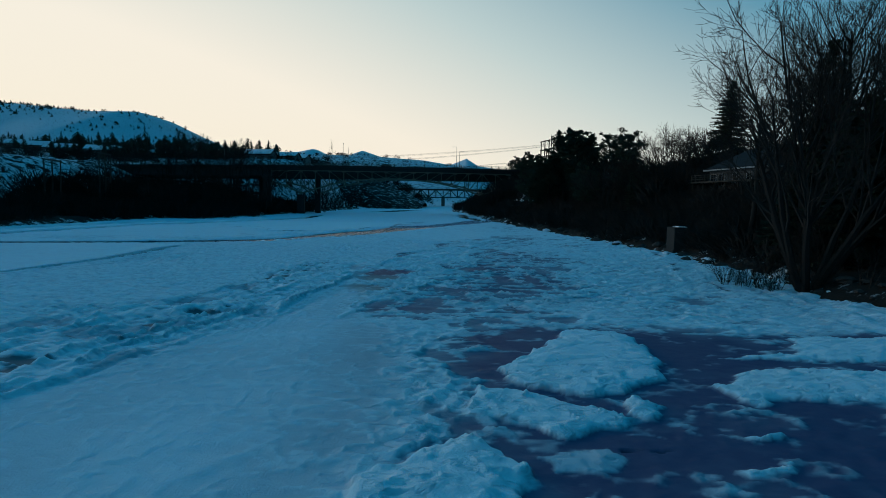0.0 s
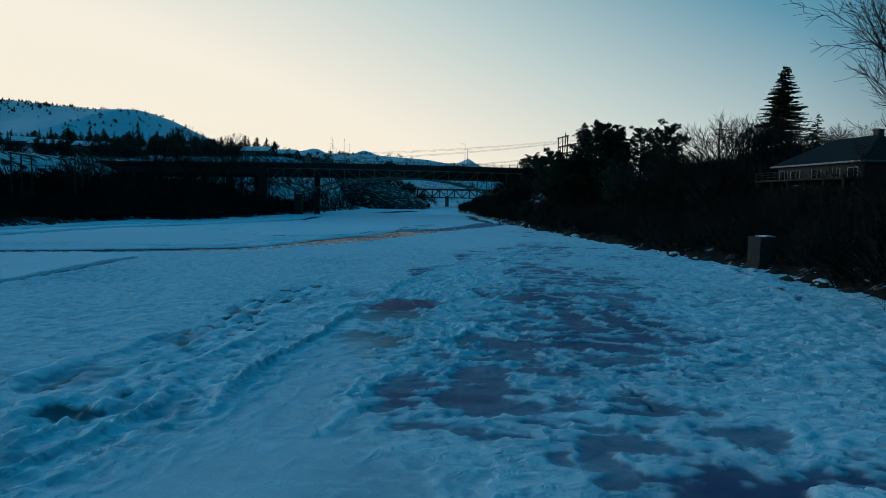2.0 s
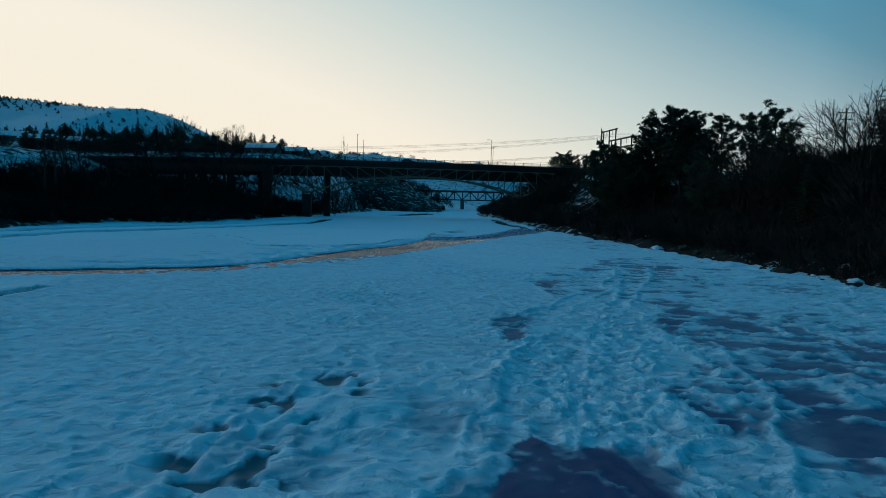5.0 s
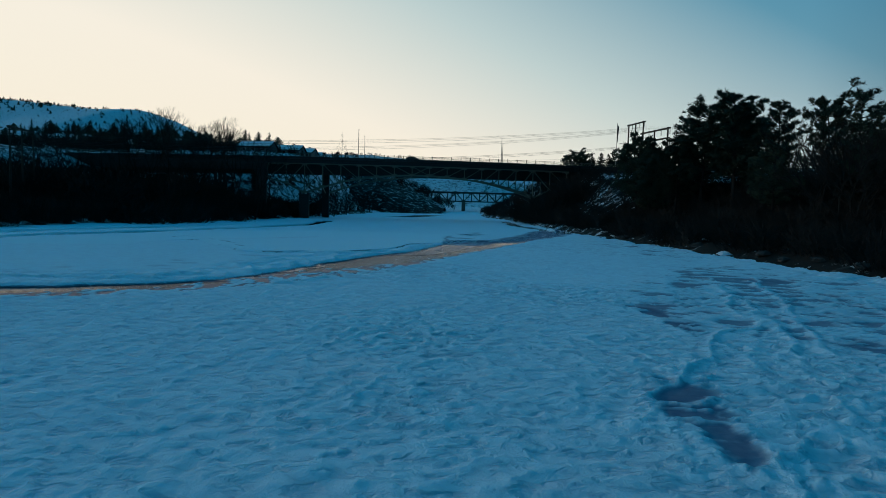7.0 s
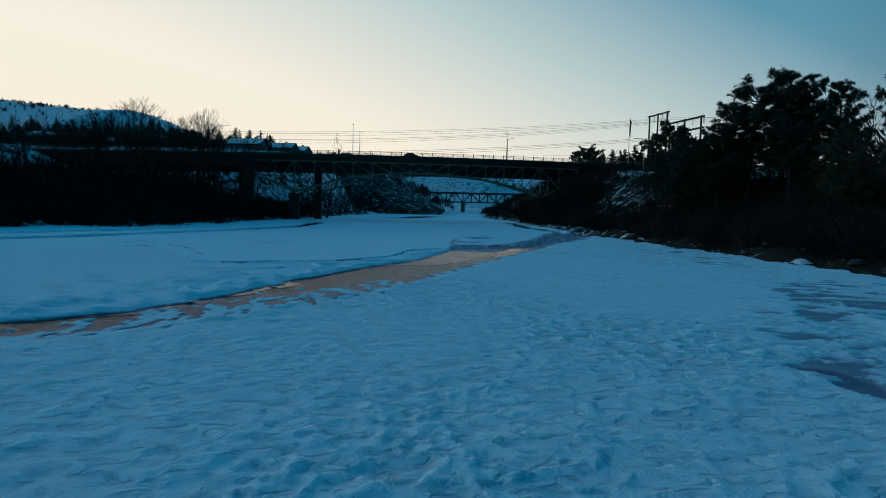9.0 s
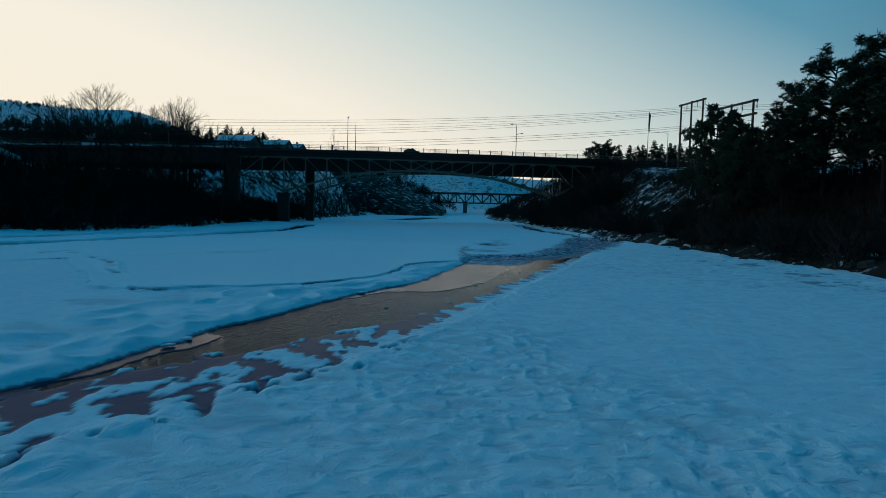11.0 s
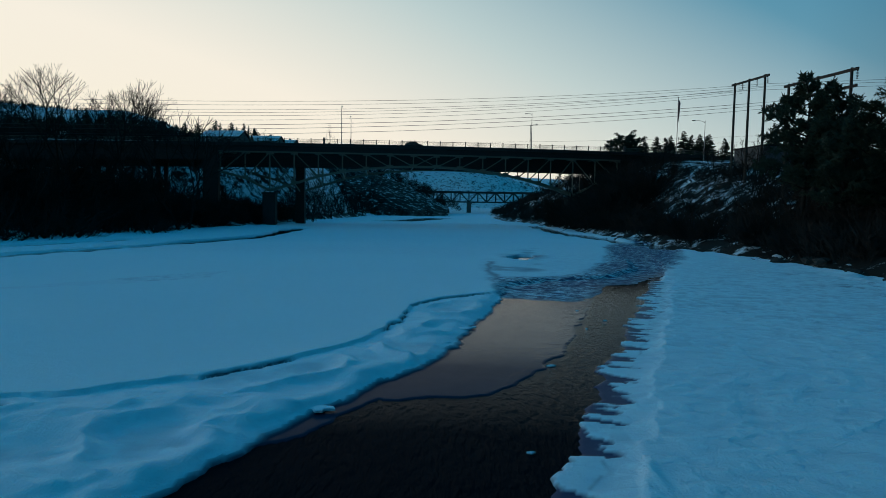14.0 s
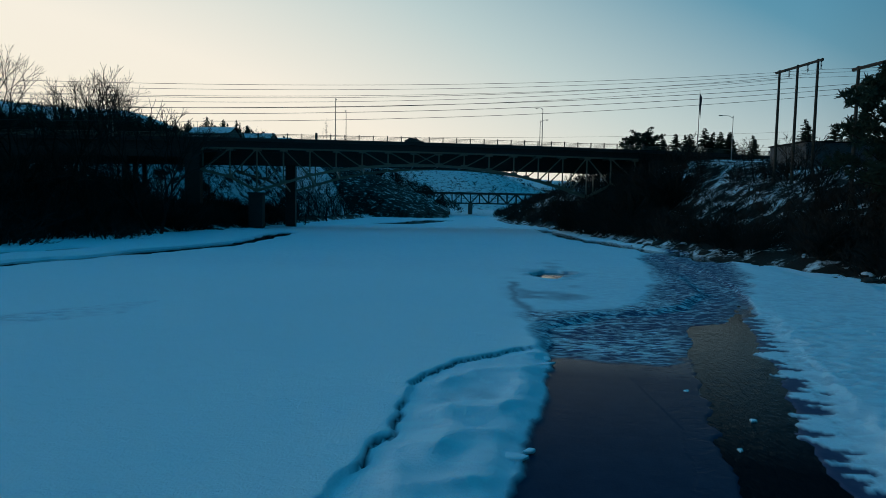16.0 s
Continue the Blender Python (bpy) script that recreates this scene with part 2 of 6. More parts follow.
class MB:
    """Gathers points and faces into one mesh."""

    def __init__(self):
        self.v, self.f = [], []

    def add(self, vs, fs):
        o = len(self.v)
        self.v.extend(vs)
        self.f.extend([tuple(i + o for i in q) for q in fs])

    def box(self, c, size, m=None):
        x, y, z = (k / 2 for k in size)
        vs = [Vector((c[0] + a * x, c[1] + b * y, c[2] + d * z)) for d in (-1, 1) for b in (-1, 1) for a in (-1, 1)]
        if m is not None:
            vs = [m @ v for v in vs]
        self.add([tuple(v) for v in vs], [(0, 2, 3, 1), (4, 5, 7, 6), (0, 1, 5, 4), (2, 6, 7, 3), (0, 4, 6, 2), (1, 3, 7, 5)])

    def tube(self, pts, rad, sides=6, cap=True):
        pts = [Vector(p) for p in pts]
        rings, n = [], len(pts)
        for i, p in enumerate(pts):
            d = (pts[min(i + 1, n - 1)] - pts[max(i - 1, 0)]).normalized()
            a = d.orthogonal().normalized()
            b = d.cross(a)
            r = rad[i] if isinstance(rad, (list, tuple)) else rad
            rings += [tuple(p + r * (math.cos(2 * math.pi * k / sides) * a + math.sin(2 * math.pi * k / sides) * b)) for k in range(sides)]
        fs = [(i * sides + k, i * sides + (k + 1) % sides, (i + 1) * sides + (k + 1) % sides, (i + 1) * sides + k) for i in range(n - 1) for k in range(sides)]
        if cap:
            fs += [tuple(range(sides - 1, -1, -1)), tuple(range((n - 1) * sides, n * sides))]
        self.add(rings, fs)

    def beam(self, a, b, w, h):
        """A rolled beam from a to b: w across, h in height."""
        a, b = Vector(a), Vector(b)
        d = (b - a).normalized()
        side = d.cross(Vector((0, 0, 1)))
        side = side.normalized() if side.length > 1e-4 else Vector((1, 0, 0))
        up = side.cross(d)
        vs = [tuple(p + side * (i * w / 2) + up * (j * h / 2)) for p in (a, b) for i, j in ((-1, -1), (1, -1), (1, 1), (-1, 1))]
        self.add(vs, [(0, 1, 2, 3), (7, 6, 5, 4), (0, 4, 5, 1), (1, 5, 6, 2), (2, 6, 7, 3), (3, 7, 4, 0)])

    def mesh(self, name, material, smooth=False):
        me = bpy.data.meshes.new(name)
        me.from_pydata(self.v, [], self.f)
        me.materials.append(material)
        if smooth:
            me.polygons.foreach_set("use_smooth", [True] * len(me.polygons))
        me.update()
        return me


def part(name, mb, material, parent, label="", smooth=False):
    ob = new(name, mb.mesh(name, material, smooth) if isinstance(mb, MB) else mb)
    ob.parent = parent
    return tagged(ob, label)


def solo(name, mb, material, label, category, kind="", smooth=False, group=""):
    return tagged(new(name, mb.mesh(name, material, smooth)), label, category, group, kind)


def empty(name, m, label, category, group=""):
    ob = new(name)
    ob.matrix_basis = m
    return tagged(ob, label, category, group)


# lattice noise over arrays
_G = np.random.RandomState(7).rand(256, 256).astype(np.float32).ravel()


def vnoise(x, y, s, seed=0):
    x, y = x / s + 37.7 * seed + 500.3, y / s + 11.3 * seed + 500.7
    i, j = np.floor(x), np.floor(y)
    u, v = (x - i).astype(np.float32), (y - j).astype(np.float32)
    i, j = i.astype(np.int32), j.astype(np.int32)
    u, v = u * u * u * (u * (6 * u - 15) + 10), v * v * v * (v * (6 * v - 15) + 10)
    a0, a1, b0, b1 = (i & 255) << 8, ((i + 1) & 255) << 8, j & 255, (j + 1) & 255
    p, q = _G.take(a0 + b0), _G.take(a0 + b1)
    p = p + (_G.take(a1 + b0) - p) * u
    q = q + (_G.take(a1 + b1) - q) * u
    return p + (q - p) * v


def fbm(x, y, s, octaves=4, seed=0, gain=0.5):
    t, a, w = 0, 1.0, 0
    for k in range(octaves):
        t, w = t + a * vnoise(x * math.cos(k) - y * math.sin(k), x * math.sin(k) + y * math.cos(k), s / 2**k, seed + 3 * k), w + a
        a *= gain
    return t / w


def smooth(a, b, x):
    t = np.clip((x - a) / (b - a), 0, 1)
    return t * t * (3 - 2 * t)


def line_dist(x, y, pts):
    """Distance to a polyline, and on which side (positive to its left)."""
    best, side = np.full(x.shape, 1e9), np.zeros(x.shape)
    for (ax, ay), (bx, by) in zip(pts, pts[1:]):
        dx, dy = bx - ax, by - ay
        t = np.clip(((x - ax) * dx + (y - ay) * dy) / (dx * dx + dy * dy), 0, 1)
        d = np.hypot(x - ax - t * dx, y - ay - t * dy)
        near = d < best
        best = np.where(near, d, best)
        side = np.where(near, np.sign(dx * (y - ay) - dy * (x - ax)), side)
    return best, side


def grid_sheet(name, X, Y, z, material, attrs, label, category):
    ny, nx = X.shape
    me = bpy.data.meshes.new(name)
    idx = np.arange(nx * ny).reshape(ny, nx)
    q = np.stack([idx[:-1, :-1], idx[:-1, 1:], idx[1:, 1:], idx[1:, :-1]], -1).reshape(-1, 4)
    me.vertices.add(nx * ny)
    me.vertices.foreach_set("co", np.stack([X, Y, z], -1).astype(np.float32).ravel())
    me.loops.add(q.size)
    me.loops.foreach_set("vertex_index", q.astype(np.int32).ravel())
    me.polygons.add(len(q))
    me.polygons.foreach_set("loop_start", np.arange(0, q.size, 4, dtype=np.int32))
    me.polygons.foreach_set("use_smooth", np.ones(len(q), dtype=bool))
    me.update(calc_edges=True)
    for key, val in attrs.items():
        a = me.attributes.new(key, "FLOAT", "POINT")
        a.data.foreach_set("value", val.astype(np.float32).ravel())
    me.materials.append(material)
    return tagged(new(name, me), label, category, "", "structure")


# ---------------------------------------------------------------- plan of the river
R_SHORE = [(-60, 24), (30, 25.5), (46, 26.2), (77, 28.5), (100, 25), (120, 22.5), (140, 19.5), (160, 17), (190, 14), (220, 12), (262, 11), (300, 8), (340, 2), (420, 2), (520, 8), (700, 22)]
L_SHORE = [(-60, -86), (120, -85), (170, -83), (190, -77.5), (225, -67), (260, -63), (345, -59), (485, -53), (700, -60)]


def shore(pts, y):
    return np.interp(y, [p[0] for p in pts], [p[1] for p in pts])


def ground_height(X, Y):
    wob = 3 * (fbm(X, Y, 9, 3, 21) - 0.5)
    dr = X - shore(R_SHORE, Y) + wob
    dl = shore(L_SHORE, Y) - X + wob
    top_r = np.interp(Y, [0, 60, 130, 200, 225, 262, 300, 400], [8, 8.5, 9, 11.5, 13, 17, 17, 10])
    zr = 1.2 * smooth(0, 2.5, dr) + (top_r - 1.2) * smooth(2, 26, dr) + 0.05 * np.clip(dr - 26, 0, 200)
    b0 = np.interp(Y, [240, 300, 350, 480], [48, 20, 8, 10])
    b1 = np.interp(Y, [240, 300, 350, 480], [80, 46, 27, 50])
    bluff = np.interp(Y, [260, 300, 350, 480], [15.5, 20, 24, 26])
    back = np.interp(Y, [260, 350], [12, 5])
    zl = 1.2 * smooth(0, 3, dl) + 3 * smooth(6, 40, dl) + bluff * smooth(0, 1, (dl - b0) / (b1 - b0)) + back * smooth(95, 220, dl) + 0.02 * np.clip(dl - 220, 0, 2000)
    z = np.where(dr > 0, zr, np.where(dl > 0, zl, -2.0 * smooth(0, 3, -np.maximum(dr, dl))))
    far = smooth(470, 640, Y)
    z = z * (1 - far) + far * (2.5 + 0.01 * (Y - 470))
    return z + np.where(np.maximum(dr, dl) > 1, 0.8 * (fbm(X, Y, 6, 4, 3) - 0.5), 0.0), dr, dl


def stretch(lo, hi, a, b, step, grow):
    v, s, out = a, step, []
    while v < b:
        out.append(v)
        v += step
    x = b
    while x < hi:
        out.append(x)
        s *= grow
        x += s
    s, x, low = step, a, []
    while x > lo:
        s *= grow
        x -= s
        low.append(x)
    return np.array(sorted(low + out))


xs = stretch(-2600, 2600, -150, 70, 1.5, 1.12)
ys = stretch(-500, 4600, 10, 300, 1.5, 1.1)
GX, GY = np.meshgrid(xs, ys)
gz, dr, dl = ground_height(GX, GY)
snowy = 0.30 + 0.20 * smooth(-1, 3, 3.5 - np.maximum(dr, dl)) * (np.maximum(dr, dl) > -0.5)
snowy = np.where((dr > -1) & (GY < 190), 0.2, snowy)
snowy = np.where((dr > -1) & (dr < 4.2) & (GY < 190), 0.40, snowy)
snowy = np.where(dl > np.interp(GY, [240, 300, 350], [44, 18, 8]), 0.52, snowy)
snowy = np.where((dr > 5) & (GY > 186), 0.42, snowy)
snowy = np.where((dr > 13) & (GY > 200), 0.49, snowy)
snowy = np.where(GY > 400, 0.62, snowy)
snowy = np.where((dr > 120) | (dl > 250), 0.6, snowy)
grid_sheet("ground", GX, GY, gz, M_GROUND, {"snowy": snowy}, "wooded river banks with patchy snow over dark soil", "ground")

# open leads and the broken shelf
LEAD_FAR = [(-95, 77), (-46, 88.5), (-36, 93), (-30.6, 95.5), (-27.8, 98), (-25.4, 104), (-23.6, 110.5), (-22.1, 115), (-20.5, 120), (-18.5, 123.6), (-16.6, 127.5), (-15.9, 130.5), (-15.1, 133.5), (-14.0, 138), (-13.3, 143), (-12.6, 148), (-9, 151), (-4, 154), (-0.4, 160), (1.8, 170), (3.0, 182), (4.2, 191)]
LEAD_NEAR = [(-95, 74.5), (-40, 86.5), (-28.6, 91.6), (-25, 95.5), (-21.4, 102), (-18.4, 106.6), (-16.6, 110), (-14.9, 114), (-12.6, 120), (-11.2, 124), (-9.5, 128.5), (-7.8, 133), (-5.8, 138.4), (-1.8, 149.9), (0.4, 155), (3.5, 165), (5.8, 176), (6.6, 186), (7.2, 191)]
SHELF = [(-60, 122), (-50, 126), (-48.5, 134), (-46, 137), (-40.4, 130), (-37.5, 126), (-34.2, 120.5), (-30, 120), (-26.8, 122.0), (-24, 123.4), (-21, 126.5), (-19.4, 130.0), (-18.7, 131.6), (-18.3, 134.1), (-17.9, 138.5), (-16.9, 140.3), (-14.8, 142.7), (-13.6, 143.2)]
SIDE_LEADS = [([(-74, 90), (-71, 112), (-68, 135), (-61, 152), (-52, 175), (-48, 195), (-46.5, 205), (-49, 240)], 1.7), ([(-84, 100), (-80, 122), (-76, 146), (-66, 168), (-60, 190)], 1.1),
              ([(12.5, 188), (9.7, 204), (7.3, 223.6), (5.5, 242), (6, 262), (6, 284)], 2.2), ([(-37, 48), (-35.2, 55), (-34.4, 62), (-34.4, 73), (-34.6, 81)], 0.4),
              ([(7, 284), (-8, 300), (-25, 303), (-48, 296)], 2.2), ([(-37, 316), (-31, 345), (-24, 378)], 6.5), ([(-10.0, 168), (-8.6, 171.5)], 1.1)]
RIDGES = [[(-8.6, 53), (-7.7, 56.5), (-6.6, 59.9), (-5.9, 64.5), (-4.3, 69.5), (-1.2, 72), (1.9, 80), (5, 91), (8.9, 106)], [(-3.2, 53.5), (-2.3, 57), (-1.5, 60.5), (-0.5, 64.4), (1, 70)], [(-0.8, 54), (1.4, 58.9), (2.5, 62.6), (4, 70)],
          [(-6, 73.5), (-3.9, 76.5), (-1.7, 79.8), (0.2, 83.4), (2.8, 85.1), (3.9, 90.2), (8.7, 106)], [(-5.6, 34), (-5.3, 36.8), (-5.2, 38.4), (-4.3, 42.5), (-1.5, 47), (0.5, 52)], [(3, 80), (7.5, 92), (13, 108)]]
# cracks, and fourth the shade line under a bank ledge, coloured like a crack
CRACK_AND_SHADE_LINES = [([(-50.6, 139.2), (-50.1, 144.1), (-43, 136.3), (-40.6, 134.7), (-36.3, 127.1)], 0.22), ([(-33.7, 120.6), (-33.5, 122.7), (-31.9, 121.3), (-31.2, 119.9), (-30.3, 120.6), (-26.9, 121.2)], 0.14),
          ([(3.6, 39.7), (4.3, 38.2), (4.2, 36.4), (4.9, 36.1)], 0.07), ([(30, 92), (27.5, 88), (25, 74), (22.7, 63.3), (21.6, 57.3), (20.5, 46)], 0.22), ([(4.8, 16.8), (8, 17.0), (14, 17.2)], 0.05)]

iy = np.concatenate([stretch(-30, 12, 11.9, 12, 0.3, 1.2)[:-1], np.arange(12, 64, 0.115), np.arange(64, 128, 0.125), np.arange(128, 150, 0.15), np.arange(150, 172, 0.26), np.arange(172.4, 345, 1.1), stretch(345, 700, 345, 346, 2, 1.1)[1:]])
iy = np.unique(np.round(iy, 3))
half = [0.0]
while half[-1] < 38:
    half.append(half[-1] + min(0.36, 0.085 * max(1.0, 1.0 + 0.085 * (half[-1] - 6.5))))
half = np.array(half)
off = np.concatenate([np.arange(-120, -81, 4.0), np.arange(-80, -half[-1] - 0.3, 0.8), -half[:0:-1], half, half[-1] + np.cumsum(0.55 * 1.06 ** np.arange(1, 22))])
# the rows of the sheet follow the river's bend
X = off[None, :] + np.interp(iy, [0, 10, 45, 60, 80, 120, 160, 200], [-1, -1.5, -7.5, -11, -13, -15.5, -15.5, -20])[:, None]
Y = np.repeat(iy[:, None], len(off), 1)


def inside(px, py, poly):
    r = np.zeros(px.shape, bool)
    for (ax, ay), (bx, by) in zip(poly, poly[1:] + poly[:1]):
        c = (ay > py) != (by > py)
        r ^= c & (px < (bx - ax) * (py - ay) / (by - ay + 1e-12) + ax)
    return r


def over(full, lo, hi, fn):
    """fn on the rows between two places along the river, full elsewhere."""
    a, b = np.searchsorted(iy, lo), np.searchsorted(iy, hi)
    out = np.full(X.shape, float(full))
    out[a:b] = fn(slice(a, b))
    return out


WX, WY = X + 1.1 * (fbm(X, Y, 2.6, 4, 5, 0.6) - 0.5), Y + 1.1 * (fbm(X, Y, 2.6, 4, 9, 0.6) - 0.5)


def area(poly, soft, rim=True):
    """1 inside an outline, 0 outside, soft metres of slope; rim: the outline wanders."""
    pad = 2 * soft + 2

    def fn(k):
        px, py = (WX[k], WY[k]) if rim else (X[k], Y[k])
        d, _ = line_dist(px, py, poly + poly[:1])
        return smooth(-soft, soft, np.where(inside(px, py, poly), d, -d))
    return over(0, min(p[1] for p in poly) - pad, max(p[1] for p in poly) + pad, fn)


lead_poly = LEAD_FAR + LEAD_NEAR[::-1]
d_far, _ = line_dist(WX, WY, LEAD_FAR)
d_near, _ = line_dist(X + 0.7 * (fbm(X, Y, 1.0, 3, 6) - 0.5), Y + 0.6 * (fbm(X, Y, 1.3, 3, 7) - 0.5), LEAD_NEAR)
in_lead = inside(X, Y, lead_poly) & (d_far < 60)
in_far = inside(WX, WY, LEAD_FAR + [(40, 191), (40, 60), (-95, 60)])       # on the near side of the far edge
in_lead = in_lead & in_far | in_far & (d_near > 1.2) & inside(WX, WY, lead_poly)
lead = np.where(in_lead, np.minimum(d_far, d_near), -np.minimum(d_far, d_near))      # metres inside open water
slush = area([(-13.3, 151), (-13.1, 142.5), (-9.5, 141.5), (-7.6, 144), (-5.2, 149.5), (-3, 150.5), (3, 161), (8.5, 174), (14, 190), (18, 205), (13, 207), (6, 195), (-1, 168), (-5.6, 156), (-9, 152)], 1.6)
slush = slush * smooth(0.2, 0.45, slush + 0.5 * (fbm(X, Y, 3.0, 3, 18) - 0.5))

d_sh, side = line_dist(WX, WY, SHELF)
upper = (side > 0) & (Y > 100)
# snow relief
dunes = fbm(X, Y, 3.6, 3, 1)
swirl = fbm(X, Y, 5.0, 2, 90) * 3
bumps = fbm(X + swirl, (Y + swirl) * 0.85, 0.8, 3, 2, 0.6)
crest = 1 - np.abs(2 * fbm(X * 0.75 + swirl, Y * 1.1, 0.68, 3, 91, 0.45) - 1)          # wind-cut crests across the flow
lumps = fbm(X, Y, 0.42, 2, 12)
patch = np.maximum(smooth(0.40, 0.60, fbm(X, Y, 13, 3, 30)) * smooth(12, 34, Y + 0.8 * (X + 8)), smooth(34, 50, Y) * smooth(88, 70, Y) * smooth(-9, -3, X))


def zone(cx, cy, rx, ry, turn=0.0):
    c, s = math.cos(radians(turn)), math.sin(radians(turn))
    u, v = ((X - cx) * c + (Y - cy) * s) / rx, (-(X - cx) * s + (Y - cy) * c) / ry
    return np.exp(-(u * u + v * v))


# the trampled band beside the smooth apron: u metres in from its edge
u_band = np.interp(Y, [8, 20, 28, 36, 48, 60, 75], [-15.5, -13.4, -11.3, -9.2, -7.9, -5.9, -5]) - X + 0.9 * (fbm(X, Y, 4, 2, 42) - 0.5)
wide = np.interp(Y, [10, 33, 48, 62, 70], [12, 10.5, 7.5, 6.5, 4])
band = smooth(-0.4, 0.3, u_band) * smooth(wide + 1.5, wide - 1.5, u_band) * smooth(10, 15, Y) * smooth(72, 58, Y)
# where the ice lies bare, and where only a dusting of snow veils it
APRON = [(-14, 12), (-13.2, 20), (-11, 28), (-9, 36), (-7.7, 46), (-5.9, 45), (-5.2, 36), (-2, 29.5), (-1.2, 21), (-2.4, 12)]
FIELDS = [([(-1.2, 6), (-1, 16.9), (0.2, 21), (-0.6, 29), (3.4, 34.5), (12.9, 32), (26, 33), (26, 6)], 1.0, 2.2), ([(-6, 33), (-5, 42), (-1, 55), (10, 60), (12, 48), (9, 38), (8, 31), (0, 31)], 0.70, 2.5),
          ([(2.8, 53.1), (10, 57.1), (9.3, 48.9), (6.4, 42.3), (2.5, 42), (1.6, 46.3)], 0.90, 1.4), ([(-4.7, 38.6), (0.1, 38.1), (0.9, 36.4), (-4.5, 35.9)], 0.84, 0.9), ([(3.5, 39.5), (7.2, 39.4), (5.2, 34.8), (1.3, 34.8)], 0.84, 1.4),
          ([(-7.9, 43.8), (-6.6, 56.9), (-2.4, 57), (-2.6, 45), (-5.7, 41)], 0.74, 1.4), ([(-6.6, 57), (-5.8, 57.9), (-4.9, 57.1), (-4, 57.3), (-3.2, 55.3), (-3.2, 53.2), (-6.8, 53)], 1.0, 0.25),
          ([(-1, 62.4), (0.2, 63.2), (0.8, 59.7), (0, 58.2)], 0.95, 0.35), ([(2.3, 64.5), (6.5, 61), (6, 54), (1.7, 54.5), (1.4, 57.3), (2.4, 60.9)], 0.84, 0.9), ([(-6.4, 76.6), (-3.7, 75.3), (-4.2, 69.6), (-5.4, 68.8), (-6.2, 72.5)], 0.75, 0.6),
          ([(3.2, 76.6), (7.5, 82), (6.3, 76.9), (2.2, 71)], 0.85, 0.5), ([(-1.5, 56), (2, 72), (9, 83), (15, 80), (14, 60), (7, 53)], 0.68, 2.5), ([(-3, 92), (1, 80), (8, 78), (15, 92), (19, 116), (12, 120), (4, 106)], 0.60, 3.0), ([(-2.6, 91.6), (-0.5, 90.2), (0.4, 86.6), (1.1, 84.7), (-1.3, 82.2), (-1.6, 86.4)], 0.78, 0.6)]
deep = np.maximum.reduce([0.50 * zone(18, 98, 7, 26), 0.5 * zone(13.5, 140, 5, 22), 0.5 * zone(5, 96, 4, 14, -18), 0.45 * zone(17, 40, 8, 9), 0.45 * zone(16, 66, 7, 14)])
for poly, amount, soft in FIELDS:
    deep = np.maximum(deep, amount * area(poly, soft))
dust = np.maximum(area(APRON, 1.6), area([(-7.9, 32), (-8.6, 38), (-7.7, 41), (-6, 38.6), (-5.6, 32)], 0.6))
FLOES = [([(2.2, 24.3), (3.5, 26.3), (5.5, 29.8), (6, 31.3), (8.4, 31.2), (8.9, 28.6), (8.8, 25.9), (8, 23.5), (6.3, 21.8), (4.8, 21.1), (3.1, 22.2)], 0.26), ([(0.9, 19.4), (1.1, 21.7), (2.4, 21.7), (3.7, 20.8), (5.6, 19.2), (5.4, 18.7), (3.7, 17.4), (2.3, 18.8)], 0.2),
         ([(9.6, 22.3), (11.1, 24.2), (13.7, 25.1), (17.3, 25.0), (20, 24.4), (18, 21.6), (14.4, 21.2), (11.4, 21.3), (9.8, 20.5)], 0.15), ([(11.4, 26.7), (15.1, 27.6), (16.5, 30.6), (21.2, 30.9), (21, 27.5), (17, 26.3)], 0.12), ([(5.9, 20.6), (6.6, 21), (6.8, 20.3), (6.4, 19), (5.7, 19)], 0.22),
         ([(-2.2, 11), (-1.7, 14.7), (-0.9, 15.6), (-0.1, 16.6), (0.9, 17.8), (1.4, 16.7), (2.1, 15.7), (2, 11)], 0.24), ([(2.7, 16.5), (4.3, 17), (4.8, 16.4), (4.3, 15.5), (2.8, 15.4)], 0.05), ([(8.2, 18), (9.7, 18.3), (9.7, 18), (8.3, 17.7)], 0.12), ([(7, 15.8), (8.7, 16.2), (8.6, 15.8), (7.2, 15.4)], 0.12)]
floe, slab = np.zeros(X.shape), np.zeros(X.shape)
FXw, FYw = X + 0.9 * (fbm(X, Y, 1.0, 4, 52, 0.62) - 0.5), Y + 0.9 * (fbm(X, Y, 1.0, 4, 53, 0.62) - 0.5)
for poly, rise in FLOES:
    def fn(k):
        d, _ = line_dist(FXw[k], FYw[k], poly + poly[:1])
        return np.where(inside(FXw[k], FYw[k], poly), d, -d)
    d = over(-9, min(p[1] for p in poly) - 2, max(p[1] for p in poly) + 2, fn)
    floe = np.maximum(floe, smooth(-0.06, 0.08, d) * (0.65 if rise < 0.1 else 1.0))
    slab = np.maximum(slab, rise * (0.7 * smooth(-0.08, 0.16, d) + 0.3 * smooth(0.1, 0.9, d)))
# thin drifts lie over the bare ice like lace, thick where little ice is bare
lace = 1 - np.abs(2 * fbm(X * 0.8 + 0.55 * swirl, Y * 0.95 - 0.45 * swirl, 1.9, 3, 35, 0.5) - 1)
lace = smooth(0.45, 1.0, 0.62 * lace + 0.38 * (1 - np.abs(2 * fbm(X * 0.7 + 0.3 * swirl, Y * 1.1, 0.75, 3, 38, 0.55) - 1)) + 0.10 * (bumps - 0.5))
deep = np.clip(deep + 0.42 * (fbm(X, Y, 2.6, 4, 33, 0.55) - 0.5) * smooth(0.05, 0.3, deep), 0, 1)
need = -0.35 + 1.38 * deep
